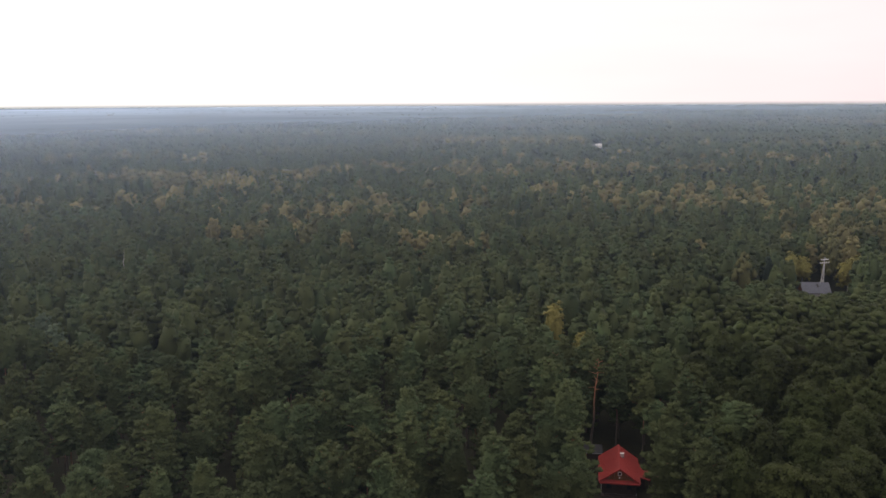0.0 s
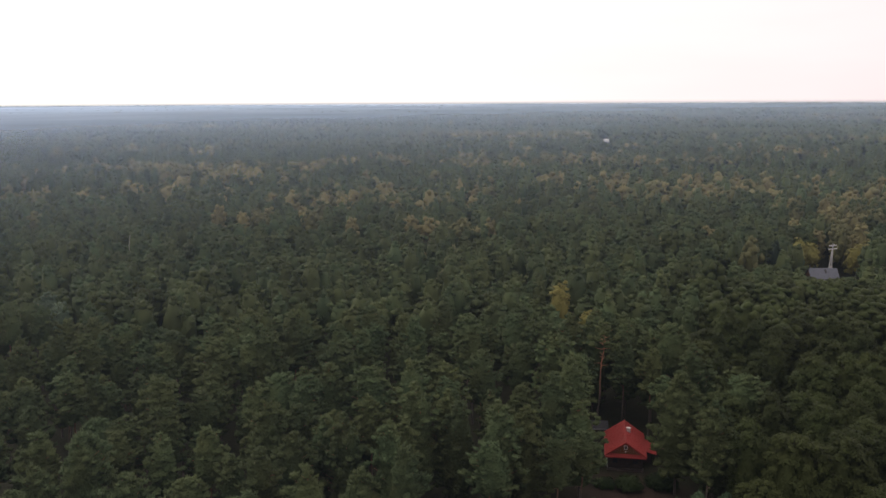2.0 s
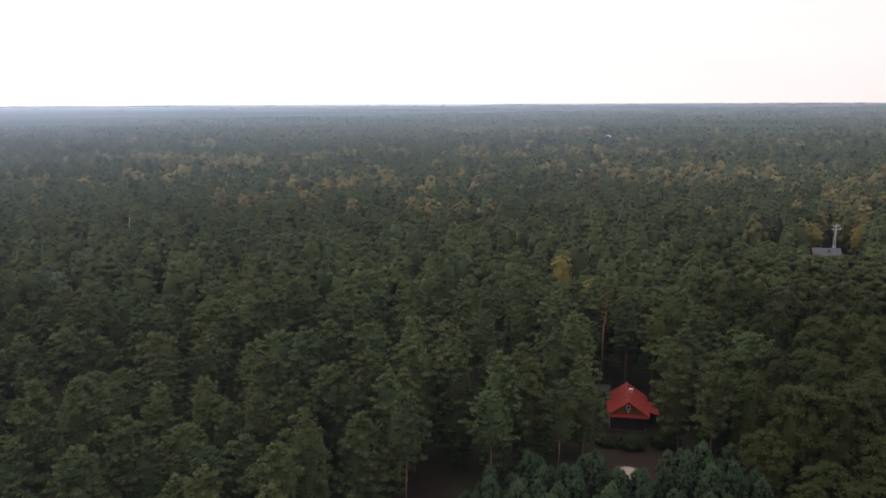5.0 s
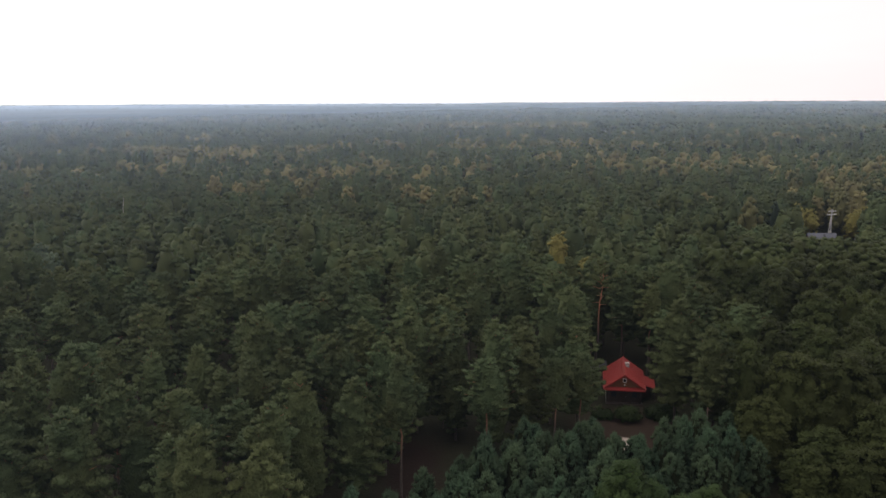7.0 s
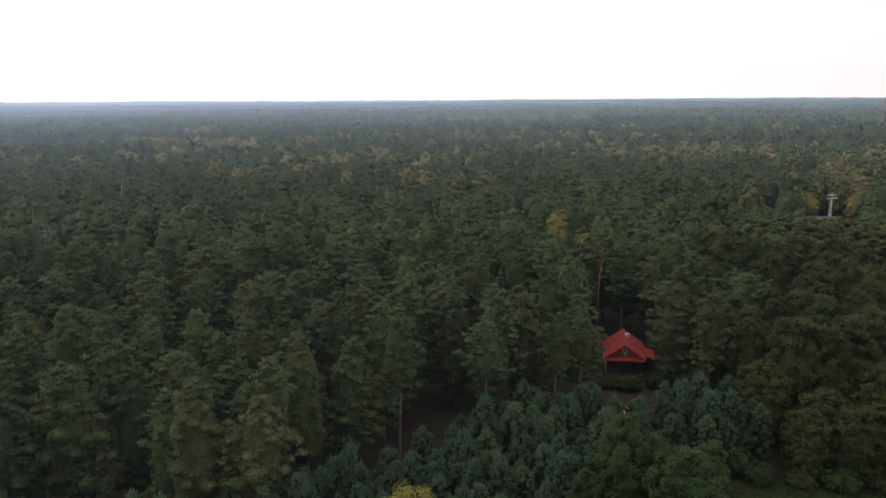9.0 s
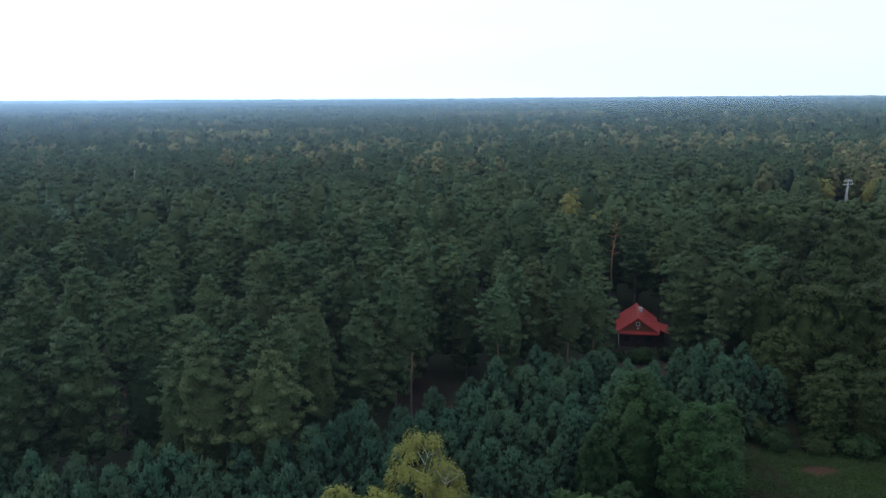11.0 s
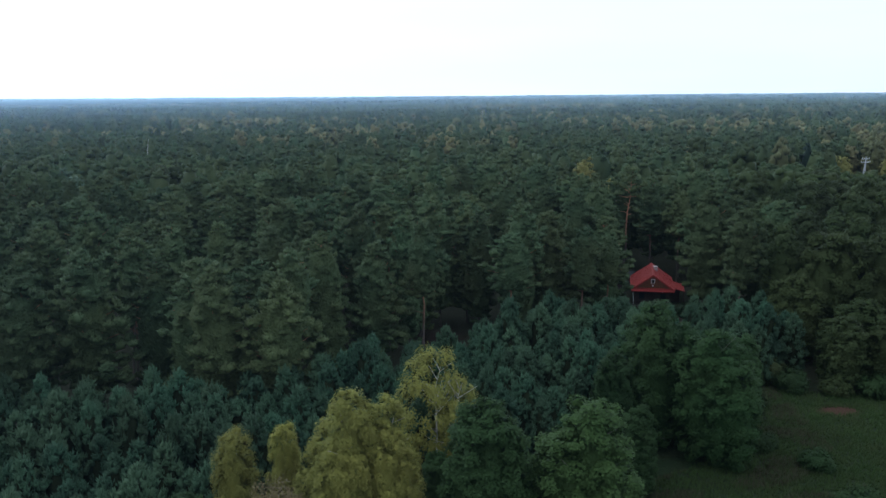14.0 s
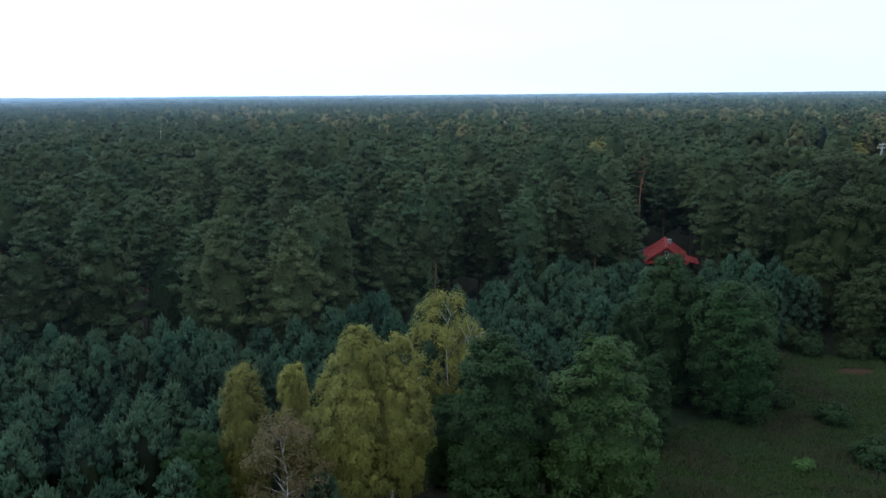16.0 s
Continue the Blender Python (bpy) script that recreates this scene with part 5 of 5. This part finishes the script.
# ---- meadow ----
def meadow():
    r = np.random.default_rng(9)
    for name, count, mat, ln, label in (("meadow_grass", 26000, GRASS, 0.46, "rough green meadow grass"), ("dry_grass", 5000, DRYGRASS, 0.55, "dry pale grass stalks in the meadow")):
        pts = []
        while len(pts) < count:
            x, y = r.uniform(9, 50), r.uniform(48, 101)
            if not inside(MEADOW, x, y) or ((x - 38.6) / 2.0) ** 2 + ((y - 91) / 1.1) ** 2 < 1:
                continue
            if name == "dry_grass" and (math.sin(x * 0.55 + 2 * math.sin(y * 0.3)) * math.cos(y * 0.42) < 0.15 or x > 34):
                continue
            pts.append((x, y, 0.0))
        at = np.array(pts)
        s = Soup()
        way = np.array([0, 0, 1.0]) + r.normal(0, 0.4, (count * 2, 3)) * (1, 1, 0.2)
        s.add(*shoots(r, np.repeat(at, 2, 0) + r.normal(0, 0.12, (count * 2, 3)) * (1, 1, 0), way, ln, 0.06, 3))
        tagged(new(name, s.mesh(name, mat)), label, "grass", kind="stuff")


meadow()


def bush(x, y, h, w, mat, seed, label, tuft=1500):
    r = np.random.default_rng(seed)
    ob = thing("bush", pose(x, y, 0), label, "bush")
    s = Soup()
    for i in range(6):
        a = i * 1.05
        s.add(*limb((0, 0, -0.05), (math.cos(a) * w * 0.5, math.sin(a) * w * 0.5, h * 0.6), 0.04, 0.015, 4))
    mesh_part("stems", s.mesh("stems", GREYBARK), ob)
    mesh_part("foliage", leaf_crown(r, h, w * 0.62, 0.04, 5, 40, tuft, 0.22, 0.20, 0.0, 0.75, (0.12, 0.3)).mesh("foliage", mat, SHADED_TWIGS), ob)


bush(31.0, 76.0, 1.8, 2.6, SCRUB, 600, "low green bush in the meadow")
bush(31.5, 67.0, 2.4, 3.8, SCRUB, 601, "wide green bush in the meadow")
bush(24.9, 65.9, 0.9, 1.6, LIME, 602, "small light green shrub in the grass", 300)
bush(43.2, 100.0, 2.4, 3.4, SCRUB, 603, "low green bush at the meadow's edge")
bush(22.6, 131.5, 1.2, 2.8, ALDER, 604, "low green bush before the cabin", 2200)
bush(26.4, 130.6, 2.2, 3.8, SCRUB, 605, "wide dark bush before the cabin", 3000)
bush(31.9, 131.4, 2.4, 4.2, SCRUB, 606, "dark green bush beside the cabin path", 3000)
bush(-18.3, 76.8, 2.5, 2.6, LIME, 607, "yellow-green bush by the thicket")
bush(33.6, 100.0, 3.4, 4.4, OAK, 608, "brownish-green bush at the meadow's edge")
bush(22.0, 80.0, 2.2, 3.4, SCRUB, 609, "low scrub under the leafy trees")
for i, (x, y, h, w) in enumerate(((36.0, 97.5, 2.6, 3.6), (40.5, 96.2, 2.2, 3.2), (45.0, 95.5, 2.8, 4.0), (50.0, 94.8, 2.4, 3.8), (55.5, 96.0, 3.0, 4.2), (29.5, 92.0, 2.4, 3.4), (27.0, 80.5, 1.8, 3.0))):
    bush(x, y, h, w, OAK if i % 2 else SCRUB, 620 + i, "dense green bush along the wood's edge")
